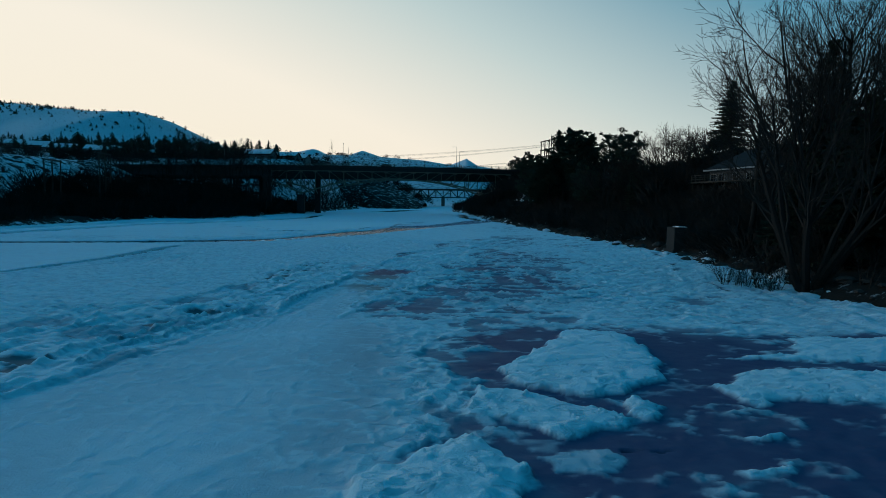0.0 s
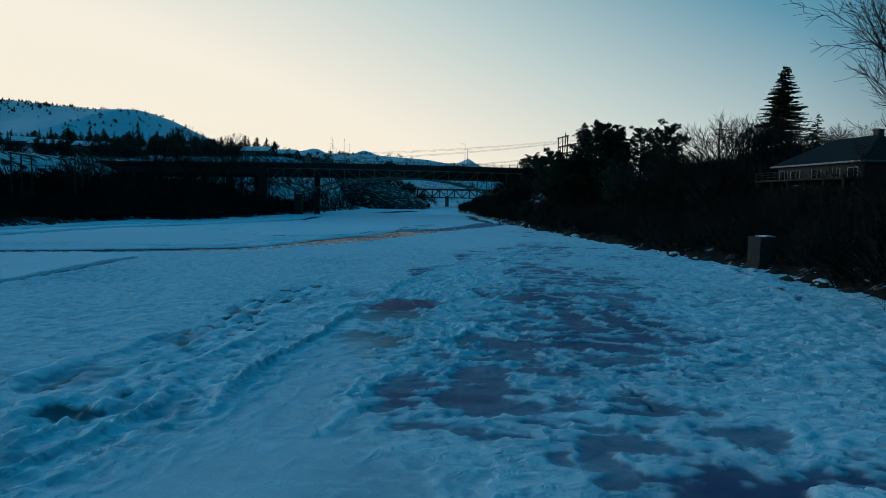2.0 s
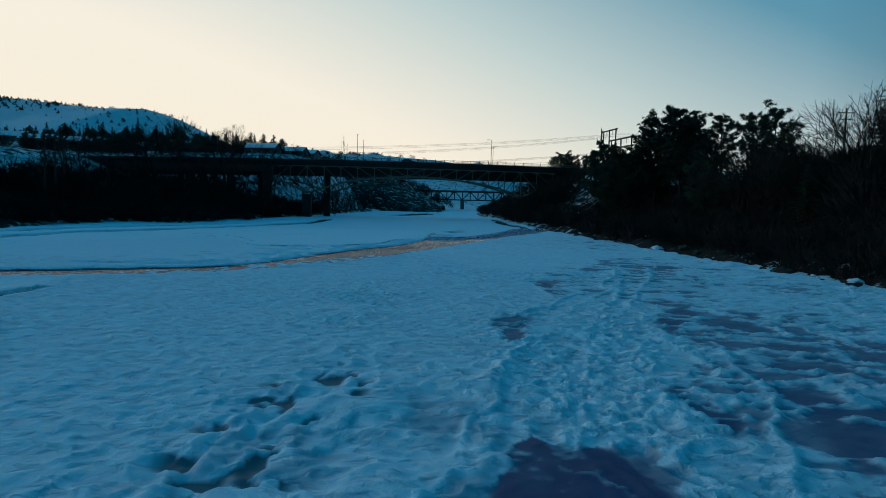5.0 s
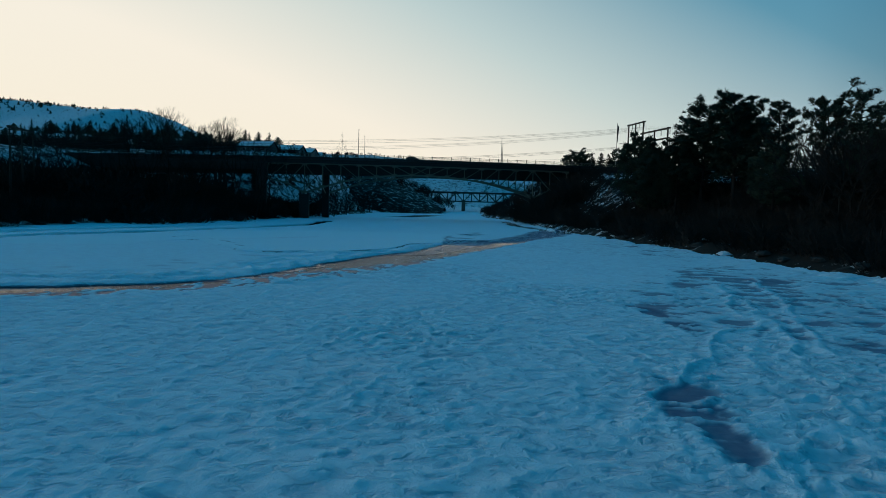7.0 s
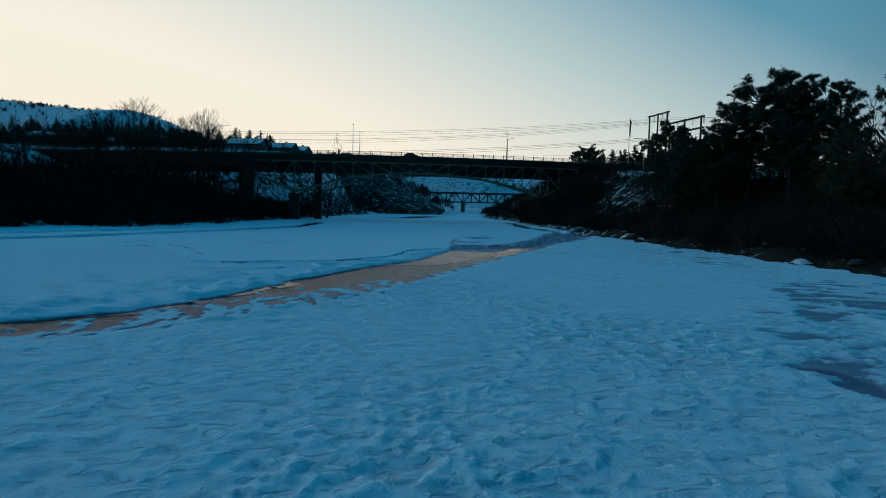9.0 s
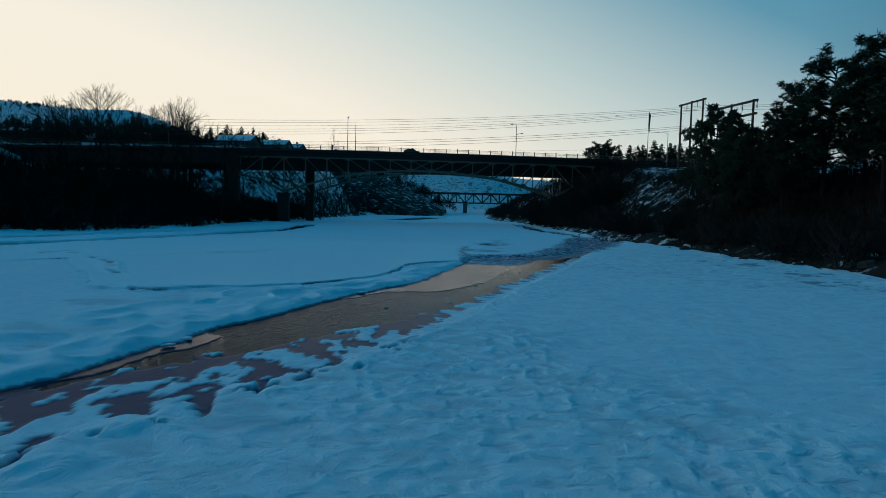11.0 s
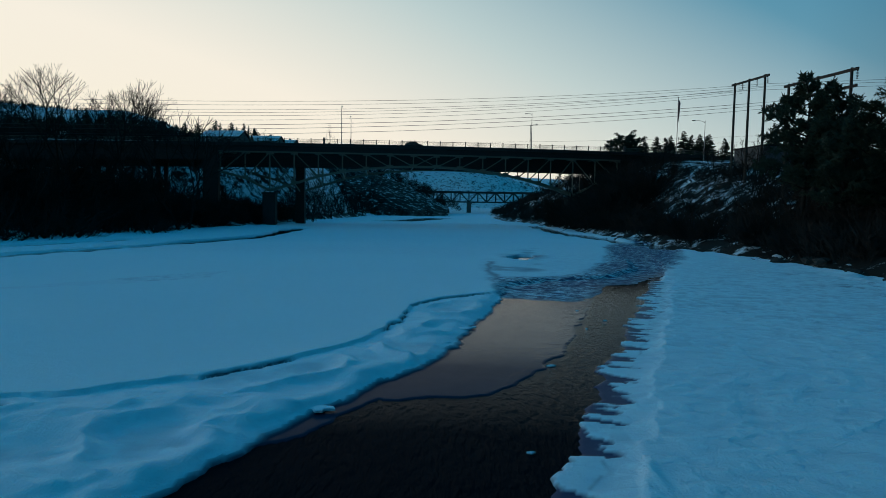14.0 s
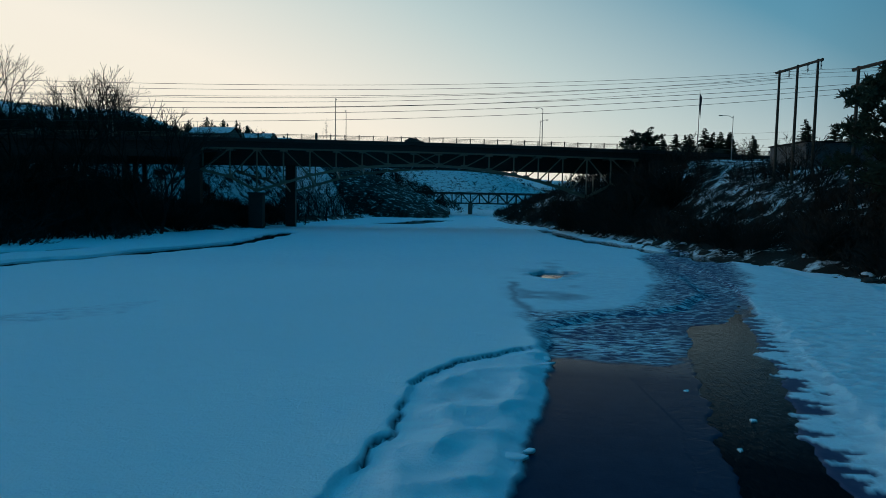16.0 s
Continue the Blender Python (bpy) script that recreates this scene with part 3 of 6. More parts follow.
drifted = smooth(need - 0.16, need + 0.16, lace)
bare = np.where(deep > 0.02, (0.30 + 0.70 * deep) * (1 - drifted), 0.0)
bare = np.maximum(bare, 0.30 * deep * smooth(0.5, 0.75, deep))
bare = bare * (1 - dust) + dust * np.clip(0.10 + 0.36 * smooth(-7, -1, X) + 0.30 * (fbm(X, Y, 5, 3, 37) - 0.5), 0, 1) * (1 - 0.55 * smooth(0.86, 0.97, crest))
bare = bare * (1 - floe)
calm = np.where(upper, 1 - 0.88 * smooth(-9, -15, X), np.where((X < -11) & (Y > 100) & (Y < 146) & (d_far < d_near), 0.35, 1.0)) * (1 - 0.62 * smooth(84, 104, Y)) * (1 - 0.75 * smooth(150, 190, Y))
calm = calm * (1 - 0.78 * dust) * (1 - 0.8 * smooth(-35, -37, X) * smooth(94, 88, Y))
lines = smooth(0.82, 1.0, crest)                                  # thin raised crests
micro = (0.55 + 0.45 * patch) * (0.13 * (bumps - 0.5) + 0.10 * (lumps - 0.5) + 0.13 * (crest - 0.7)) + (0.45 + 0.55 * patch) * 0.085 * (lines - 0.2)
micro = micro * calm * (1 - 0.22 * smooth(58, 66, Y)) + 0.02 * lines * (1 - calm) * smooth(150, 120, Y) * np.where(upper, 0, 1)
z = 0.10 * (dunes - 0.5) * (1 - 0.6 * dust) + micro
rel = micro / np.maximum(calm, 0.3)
# crests are lightened in colour where the relief stands high
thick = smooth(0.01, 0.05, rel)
# hollows tinted towards ice: thinner snow, plus painted shade of the ripples
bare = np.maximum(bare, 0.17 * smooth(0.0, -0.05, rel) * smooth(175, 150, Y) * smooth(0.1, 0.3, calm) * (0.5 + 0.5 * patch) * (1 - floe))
z = z * (1 - 0.75 * smooth(0.3, 0.8, deep) * (1 - drifted)) + smooth(0.1, 0.5, deep) * (0.055 * drifted * (0.7 + 0.6 * bumps) - 0.03)
# long low ridges and broken, refrozen plates in the trampled band
across = u_band + 0.7 * (fbm(X, Y, 3.0, 3, 45) - 0.5)
rows = 1 - np.abs(2 * vnoise(across, Y * 0.10, 1.35, 47) - 1)
rows = smooth(0.55, 1.0, rows) * smooth(0.25, 0.5, fbm(X, Y, 4, 2, 48) + 0.1)
slabs = vnoise(X + 0.4 * swirl, Y * 0.8, 0.62, 40) - 0.5 + 0.5 * (vnoise(X, Y, 0.36, 41) - 0.5)
plates = np.exp(-((u_band - np.interp(Y, [15, 36, 48, 60], [4.5, 4.6, 5.6, 6.3])) / 2.1) ** 2) * smooth(12, 18, Y) * smooth(70, 58, Y)
z += band * (0.19 * (rows - 0.35) + 0.08 * np.exp(-((u_band - 0.45) / 0.4) ** 2)) + 0.24 * np.maximum(plates, 0.45 * band) * slabs
hollow = smooth(-0.10, -0.22, slabs) * smooth(0.3, 0.65, plates * (0.6 + 0.8 * fbm(X, Y, 5, 2, 43))) * smooth(0.42, 0.56, fbm(X, Y, 1.3, 2, 44))
bare = np.maximum(bare * (1 - 0.8 * band * rows), np.maximum(hollow, 0.45 * band * smooth(0.35, 0.1, rows) * smooth(0.45, 0.62, fbm(X, Y, 2.2, 3, 49))))
z -= 0.05 * hollow
z = np.maximum(z, -0.13)
vein = np.zeros(X.shape)
for k, pts in enumerate(RIDGES):
    d, _ = line_dist(X + 1.3 * (fbm(X, Y, 2.2, 3, 50 + k) - 0.5), Y, pts)
    on = np.exp(-(d / 0.13) ** 2) * smooth(0.3, 0.5, fbm(X, Y, 3, 2, 56 + k) + 0.06)
    z += 0.075 * on + 0.03 * np.exp(-(d / 0.4) ** 2)
    bare = bare * (1 - 0.95 * on)
    vein = np.maximum(vein, on)
z = z * (1 - 0.5 * floe) + slab * (1 + 0.5 * (bumps - 0.5)) + floe * (0.08 * (fbm(X, Y, 1.5, 3, 55) - 0.5) + 0.05 * lines)
# raised sheet beyond the shelf line, sagging shelf below it, dark crack between
z += np.where(upper, 0.09 * np.exp(-d_sh / 2.0), -0.03 * np.exp(-d_sh / 1.2)) * (Y > 110) * (Y < 150) * smooth(-60, -40, X)
# the crack's darkness is put into the colour; its dip is shallow
gap_shade = np.exp(-(d_sh / 0.065) ** 2) * smooth(0.50, 0.60, fbm(X, Y, 4, 2, 60)) * (Y < 144) * (Y > 112) * (X > -47)
for pts, w in CRACK_AND_SHADE_LINES:
    d, _ = line_dist(WX, WY, pts)
    gap_shade = np.maximum(gap_shade, np.exp(-(d / w) ** 2) * smooth(0.38, 0.5, fbm(X, Y, 3, 2, 62)))
    z += 0.08 * np.exp(-((d - 0.35) / 0.3) ** 2) * (w > 0.1)
z -= 0.12 * gap_shade
folds = 1 - np.abs(2 * fbm(X * 0.8 + Y * 0.5, Y * 0.9 - X * 0.4, 2.2, 3, 61, 0.42) - 1)
sag = ~(upper | in_lead | (Y < 96) | (Y > 146) | (X > -12)) & (d_far < 12)
z += np.where(sag, 0.26 * (folds ** 3 - 0.3) * smooth(10, 4, d_far) * smooth(0.2, 1.4, d_sh), 0.0)
# fold hollows painted darker, standing in for shading the relief lacks
bare = np.maximum(bare, np.where(sag, 0.20 * smooth(0.6, 0.3, folds), 0.0))
# the far edge breaks off in a thin lip
edge = np.where(in_lead, 1.0, np.where(d_far < d_near, smooth(-0.1, -0.9, lead), 1.0))
z = z * edge + (0.01 - 0.10 * smooth(-0.5, 0.0, lead)) * (1 - edge)
z += 0.07 * np.exp(-((lead + 0.7) / 0.3) ** 2) * (fbm(X, Y, 1.5, 3, 15) - 0.1) * (d_far < d_near)
# near edge: snow runs out in fingers and lace over a fringe of thin clear ice
s_near = np.where(in_lead, d_near, -d_near)
reach = np.interp(Y, [80, 92, 99, 107, 113, 118, 140], [0.8, 1.6, 3.0, 2.6, 1.2, 0.62, 0.6])
comb_a, comb_b = -0.94 * X + 0.35 * Y, 0.35 * X + 0.94 * Y
fan = fbm(X + 0.25 * swirl, Y * 0.5, 0.5, 3, 64, 0.55)
comb = fbm(comb_a * 0.25, comb_b + 0.2 * swirl, 0.37, 2, 66, 0.45)
mixf = smooth(109, 116, Y)
finger = smooth(0.27, 0.73, fan * (1 - 0.68 * mixf) + comb * 0.68 * mixf)
need = np.clip(0.33 + 0.45 * s_near / reach, -0.2, 1.2)
snowy_rim = smooth(need - 0.10, need + 0.10, finger)
rim_zone = (np.abs(s_near) < reach * 1.35) & (Y < 152) & (d_far > 0.6)
fringe = in_lead * smooth(0.06, -0.06, d_near - reach * (0.7 + 0.9 * fbm(X, Y, 2.4, 3, 14)))
CALM_ICE = [(-17.8, 122.6), (-14.6, 123.4), (-13.4, 125.6), (-12.6, 127.6), (-11.5, 130.4), (-10.5, 134.3), (-8, 142.8), (-5, 150), (-20, 152), (-24, 128)]
apron = in_lead * np.maximum(smooth(0.06, -0.06, d_far - 0.12 - 0.9 * smooth(0.5, 0.75, fbm(X, Y, 5.0, 2, 16))), (area(CALM_ICE, 0.12) > 0.5) * 1.0)
open_water = smooth(-0.10, 0.16, lead)
thin = np.maximum(np.maximum(fringe, apron), slush)
z = z * (1 - open_water) + open_water * np.where(thin > 0.5, -0.178 + 0.012 * (lumps - 0.5) * (slush > 0.3), -0.24)
rim_ice = np.where(rim_zone, 1 - snowy_rim, 0.0)
z = np.where(rim_zone, np.where(in_lead & (fringe < 0.5) & (snowy_rim < 0.3), z, -0.178 + np.where(in_lead, 0.035, 0.035 + (np.maximum(z, -0.02) + 0.143) * smooth(0.0, 1.5, -s_near)) * smooth(0.1, 0.8, snowy_rim)), z)
for pts, w in SIDE_LEADS:
    wander = 3.0 if w > 0.6 else 1.0
    d, _ = line_dist(X + wander * (fbm(X, Y, 5, 4, 80, 0.6) - 0.5), Y + wander * (fbm(X, Y, 5, 4, 81, 0.6) - 0.5), pts)
    w = w * (0.4 + 1.2 * fbm(X, Y, 7, 2, 82))
    o = smooth(w + 0.3, w, d)
    z = z * (1 - o) - 0.6 * o
    z += 0.12 * np.exp(-((d - w - 1.0) / 0.5) ** 2) * (fbm(X, Y, 3, 2, 83) - 0.1) * (Y < 260)
# hummocked ledges of snow along both shores
to_shore = np.minimum(shore(R_SHORE, Y) - X, 0.6 * (X - shore(L_SHORE, Y)))
shelf = smooth(7, 1.5, to_shore + 3 * (fbm(X, Y, 4, 2, 84) - 0.5)) * (Y > 30)
ledge = 1 - np.abs(2 * fbm(X * 1.1, Y * 0.45, 2.4, 4, 85, 0.5) - 1)
z += np.where(z > -0.15, shelf * (0.42 * (ledge - 0.62) + 0.18 * (bumps - 0.5)), 0.0)
bare = np.maximum(bare, 0.75 * shelf * smooth(0.45, 0.25, ledge) * smooth(0.4, 0.6, fbm(X, Y, 6, 2, 86)))
# a healed crack off the end of the shelf
d, _ = line_dist(WX, WY, [(-13.4, 143.5), (-12.9, 149), (-13.2, 156), (-12.6, 164)])
bare = np.maximum(bare, 0.6 * np.exp(-(d / 0.3) ** 2))
# old snow and dusting over the slush, paler to the far side
veil = smooth(0.42, 0.62, fbm(X, Y, 6, 3, 74) + 0.10 * (d_near - d_far) / 4)
bare = np.maximum(bare, open_water)
bare = np.where(rim_zone, np.where(in_lead, 1 - snowy_rim, np.maximum(bare * snowy_rim, 1 - snowy_rim)), bare)
margin = area([(-13.3, 150), (-12.6, 166), (-10, 176), (-6, 184), (-5, 176), (-7.6, 168), (-8.6, 160), (-9.5, 153)], 1.4)
bare = np.maximum(bare, 0.62 * margin * smooth(0.35, 0.6, fbm(X, Y, 4, 3, 76)))
bare = bare * (1 - slush) + slush * (0.93 - 0.4 * veil)
# cracks and ledge line take the near-black wet tone as shade in their depth
bare = np.maximum(bare, gap_shade)
wet = np.maximum(np.maximum(open_water * np.where(thin > 0.5, np.where(rim_zone, 0.35, 0.78), 1.0), 0.3 * rim_ice) * (1 - slush), gap_shade)
silt = np.clip(area([(-8.2, 43), (-6.8, 53), (-2.4, 52), (-2.2, 45), (-5.4, 40.5)], 1.2) + 0.35 * area(APRON, 2.5) + 0.9 * hollow, 0, 1)
# upper sheet lightened: thick snow, and the brighter light on the left painted in
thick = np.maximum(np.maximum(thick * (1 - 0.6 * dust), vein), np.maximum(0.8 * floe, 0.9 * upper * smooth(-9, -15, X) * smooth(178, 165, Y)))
grid_sheet("river_ice", X, Y, z, M_ICE, {"bare": bare, "silt": silt, "slush": slush, "crest_shading": np.clip(calm * (0.7 + 0.5 * patch), 0.15, 1), "thick": thick, "wet": wet}, "frozen river with rippled snow, bare dark ice and open leads", "ice")
wx, wy = np.linspace(-135, 80, 60), np.linspace(-40, 720, 120)
WXX, WYY = np.meshgrid(wx, wy)
grid_sheet("river_water", WXX, WYY, np.full(WXX.shape, -0.2), M_WATER, {}, "dark slow river water in the open leads", "water")


def ice_floe(x, y, z, size, seed, tilt):
    """One broken plate of snowy ice with a ragged outline."""
    r = random.Random(seed)
    n = r.choice((7, 8, 9, 10))
    rim = []
    for k in range(n):
        a = 6.283 * (k + r.uniform(-0.3, 0.3)) / n
        q = size * r.uniform(0.45, 1.3)
        rim.append((q * math.cos(a), 0.6 * q * math.sin(a)))
    t = 0.03 + 0.02 * size
    vs = [(px_, py_, -t) for px_, py_ in rim] + [(px_, py_, t * 0.4) for px_, py_ in rim] + [(px_ * 0.8, py_ * 0.8, t) for px_, py_ in rim] + [(0, 0, t * 1.2)]
    fs = [(k, (k + 1) % n, n + (k + 1) % n, n + k) for k in range(n)] + [(n + k, n + (k + 1) % n, 2 * n + (k + 1) % n, 2 * n + k) for k in range(n)]
    fs += [(2 * n + k, 2 * n + (k + 1) % n, 3 * n) for k in range(n)]
    me = bpy.data.meshes.new("ice_floe")
    me.from_pydata(vs, [], fs)
    me.materials.append(M_ICE)
    ob = tagged(new("ice_floe", me), "broken plate of snowy ice at the edge of the water", "ice floe", "broken ice floes")
    ob.matrix_world = pose(x, y, z, tilt * r.uniform(-1, 1), tilt * r.uniform(-1, 1), r.uniform(0, 360))


rr = random.Random(91)
for k in range(16):
    i = rr.choice((4, 5, 6, 7, 8, 9, 10, 11, 11, 12, 12, 13))
    (ax, ay), (bx, by) = LEAD_FAR[i], LEAD_FAR[i + 1]
    u = rr.random()
    ice_floe(ax + (bx - ax) * u + rr.gauss(-0.1, 0.35), ay + (by - ay) * u, -0.12 + rr.uniform(0, 0.06), rr.uniform(0.15, 0.42), 200 + k, 4)
for k, (x, y) in enumerate(((-14.3, 119.6), (-17.4, 117.2), (-12.7, 127.0), (-10.2, 133.5), (-9.7, 138.2), (-8.9, 135.6))):
    ice_floe(x, y, -0.19, 0.10 + 0.03 * (k % 3), 260 + k, 5)


def ground_z(x, y):
    g, _, _ = ground_height(np.array([[float(x)]]), np.array([[float(y)]]))
    return float(g[0, 0])


# ---------------------------------------------------------------- hills and far distance


def ridge_hill(name, ys0, depth, crest, base, rise, label, snow, seed, nx=160, ny=40):
    """A hill whose crest line runs through (x, z) points at ys0, its front foot rise metres before it."""
    hx = np.linspace(crest[0][0], crest[-1][0], nx)
    hv = np.linspace(0, 1, ny)
    HX, HV = np.meshgrid(hx, hv)
    top = np.interp(hx, [c[0] for c in crest], [c[1] for c in crest])[None, :]
    shape = np.where(HV < 0.7, np.abs(np.sin(HV / 0.7 * math.pi / 2)) ** 1.2, np.maximum(np.cos((HV - 0.7) / 0.3 * math.pi / 2), 0.0) ** 0.6)
    HY = ys0 + (HV - 0.7) * depth
    size = top.max() - base
    hz = base + (top - base) * shape + size * 0.14 * (fbm(HX, HY, size * 0.9, 5, seed) - 0.5) * np.minimum(1, 3 * HV) * smooth(0.95, 0.6, shape)
    return grid_hill(name, HX, HY, hz, snow + 0.12 * (fbm(HX, HY, size * 0.6, 3, seed + 4) - 0.5), label)


def grid_hill(name, HX, HY, hz, snow, label):
    ny, nx = HX.shape
    me = bpy.data.meshes.new(name)
    idx = np.arange(nx * ny).reshape(ny, nx)
    q = np.stack([idx[:-1, :-1], idx[:-1, 1:], idx[1:, 1:], idx[1:, :-1]], -1).reshape(-1, 4)
    me.from_pydata(np.stack([HX, HY, hz], -1).reshape(-1, 3).tolist(), [], q.tolist())
    a = me.attributes.new("snowy", "FLOAT", "POINT")
    a.data.foreach_set("value", (snow * np.ones(HX.shape)).astype(np.float32).ravel())
    me.polygons.foreach_set("use_smooth", [True] * len(me.polygons))
    me.materials.append(M_HILL)
    return tagged(new(name, me), label, "hill", "", "structure")


ridge_hill("snowy_hill", 1500, 900, [(-1900, 190), (-1400, 222), (-1218, 221), (-1081, 218), (-1000, 217), (-918, 209), (-810, 200), (-725, 201), (-674, 185), (-606, 153), (-539, 124), (-440, 85), (-330, 40)], 20, 0, "long rounded hill white with snow, pines along its crest", 0.62, 5)
ridge_hill("far_mountain", 4000, 1400, [(-1500, 230), (-1003, 285), (-858, 318), (-714, 250), (-551, 310), (-478, 286), (-352, 234), (-297, 228), (-171, 244), (-80, 231), (10, 232), (99, 269), (172, 223), (400, 190), (900, 170)], 20, 0, "distant snow-covered mountain crest", 0.66, 6)
ridge_hill("valley_hillside", 800, 250, [(-420, 60), (-120, 62), (-33, 56), (10, 49), (28, 45), (44, 36), (60, 30), (81, 23), (140, 14)], -3, 0, "snowy open hillside beyond the bridges", 0.58, 8)
ridge_hill("wooded_bluff", 520, 150, [(-240, 44), (-106, 38), (-77, 29), (-63, 24), (-48, 18), (-34, 13), (-20, 4)], -3, 0, "steep bluff with scattered bushes in snow", 0.44, 9)

# ---------------------------------------------------------------- trees


def rvec(r):
    return Vector((r.uniform(-1, 1), r.uniform(-1, 1), r.uniform(-1, 1)))


def grow(mb, r, p, d, length, rad, level, plan, twigs, least=0.011, woody=2):
    """One branch and what springs from it. plan: per level (segments, sides, children, child length share, child angle, wobble)."""
    seg, sides, kids, share, angle, wob = plan[level]
    pts, rads, dirs = [p.copy()], [rad], [d.copy()]
    for i in range(seg):
        d = (d + wob * rvec(r) + Vector((0, 0, 0.10 if level else 0.03))).normalized()
        p = p + d * (length / seg)
        pts.append(p.copy())
        rads.append(max(rad * (1 - 0.82 * (i + 1) / seg), least))
        dirs.append(d.copy())
    (mb if level < woody else twigs).tube(pts, rads, sides, cap=False)
    if level + 1 < len(plan):
        for k in range(kids):
            u = r.uniform(0.25, 1.0) if level else r.uniform(0.3, 1.0)
            i = min(int(u * seg), seg - 1)
            q = pts[i].lerp(pts[i + 1], u * seg - i)
            side = dirs[i].cross(rvec(r)).normalized()
            a = radians(angle * r.uniform(0.6, 1.25))
            grow(mb, r, q, (dirs[i] * math.cos(a) + side * math.sin(a)).normalized(), length * share * r.uniform(0.65, 1.15) * (1.15 - 0.55 * u), max(rads[i] * 0.55, 1.4 * least), level + 1, plan, twigs, least, woody)


def bare_tree(height, seed, stems=1, lean=0.12, fine=True, thick=0.022, far=False, least=0.011, fan=(0.25, 0.85)):
    """Leafless broadleaf: trunk with limbs, and a crown of fine twigs."""
    r = random.Random(seed)
    wood, twigs = MB(), MB()
    plan = [(7, 7, 13, 0.56, 44, 0.09), (5, 5, 9, 0.52, 40, 0.16), (4, 3, 8, 0.5, 42, 0.2), (3, 3, 0, 0.5, 45, 0.25)]
    if not fine:
        plan = [(6, 6, 9, 0.55, 42, 0.1), (4, 4, 7, 0.5, 42, 0.16), (3, 3, 5, 0.5, 42, 0.2), (2, 3, 0, 0.5, 45, 0.25)]
    if stems > 2:
        plan = [(7, 6, 7, 0.56, 40, 0.09), (5, 4, 7, 0.52, 40, 0.16), (3, 3, 6, 0.5, 42, 0.2), (2, 3, 0, 0.5, 45, 0.25)]
    if far:
        plan = [(5, 5, 9, 0.55, 42, 0.1), (3, 3, 8, 0.55, 42, 0.16), (2, 3, 3, 0.5, 42, 0.2), (1, 3, 0, 0.5, 40, 0.2)]
    for k in range(stems):
        a = 2 * math.pi * (k + r.random() * 0.6) / stems
        tilt = lean if stems == 1 else r.uniform(*fan)
        d = Vector((math.cos(a) * tilt, math.sin(a) * tilt, 1)).normalized()
        base = Vector((math.cos(a) * 0.25, math.sin(a) * 0.25, -0.3)) if stems > 1 else Vector((0, 0, -0.3))
        grow(wood, r, base, d, height * r.uniform(0.72, 0.9), height * thick * (1 if stems == 1 else 0.7), 0, plan, twigs, least)
    k = height / max(p[2] for p in twigs.v)
    for mb in (wood, twigs):
        mb.v = [(x * k, y * k, z * k) for x, y, z in mb.v]
    return wood, twigs


def fork_tree(height, seed, stems=3, levels=7, spread=24, least=0.018, lean=0.3):
    """Leafless tree whose limbs fork again and again into a round fan of fine twigs."""
    r = random.Random(seed)
    wood, twigs = MB(), MB()

    def limb(p, d, length, rad, level):
        q = p + d * length * 0.5 + 0.05 * length * rvec(r)
        d2 = (d + 0.12 * rvec(r) + Vector((0, 0, 0.05))).normalized()
        e = q + d2 * length * 0.5
        thin = max(rad * 0.72, least)
        (wood if level < 3 else twigs).tube([p, q, e], [rad, (rad + thin) / 2, thin], 5 if level < 2 else 3, cap=False)
        if level >= levels:
            return
        turn = r.uniform(0, 6.283)
        n = 3 if r.random() < 0.22 else 2
        for k in range(n):
            side = d2.orthogonal().normalized()
            side.rotate(Matrix.Rotation(turn + 6.283 * k / n, 3, d2))
            a = radians(spread * r.uniform(0.5, 1.3))
            limb(e, (d2 * math.cos(a) + side * math.sin(a)).normalized(), length * r.uniform(0.70, 0.90), thin, level + 1)
        if level > 1:
            side = d2.cross(rvec(r)).normalized()
            limb(q, (d2 * 0.6 + side * 0.8).normalized(), length * 0.55, max(thin * 0.6, least), max(level + 2, levels - 1))

    for k in range(stems):
        a = 6.283 * (k + 0.5 * r.random()) / stems
        o = Vector((math.cos(a), math.sin(a), 0))
        limb(o * (0.35 if stems > 1 else 0) + Vector((0, 0, -0.4)), (Vector((0, 0, 1)) + o * r.uniform(0.3, 1.0) * lean).normalized(), height * 0.26, height * 0.016, 0)
    k = height / max(p[2] for p in twigs.v)
    for mb in (wood, twigs):
        mb.v = [(x * k, y * k, z * k) for x, y, z in mb.v]
    return wood, twigs


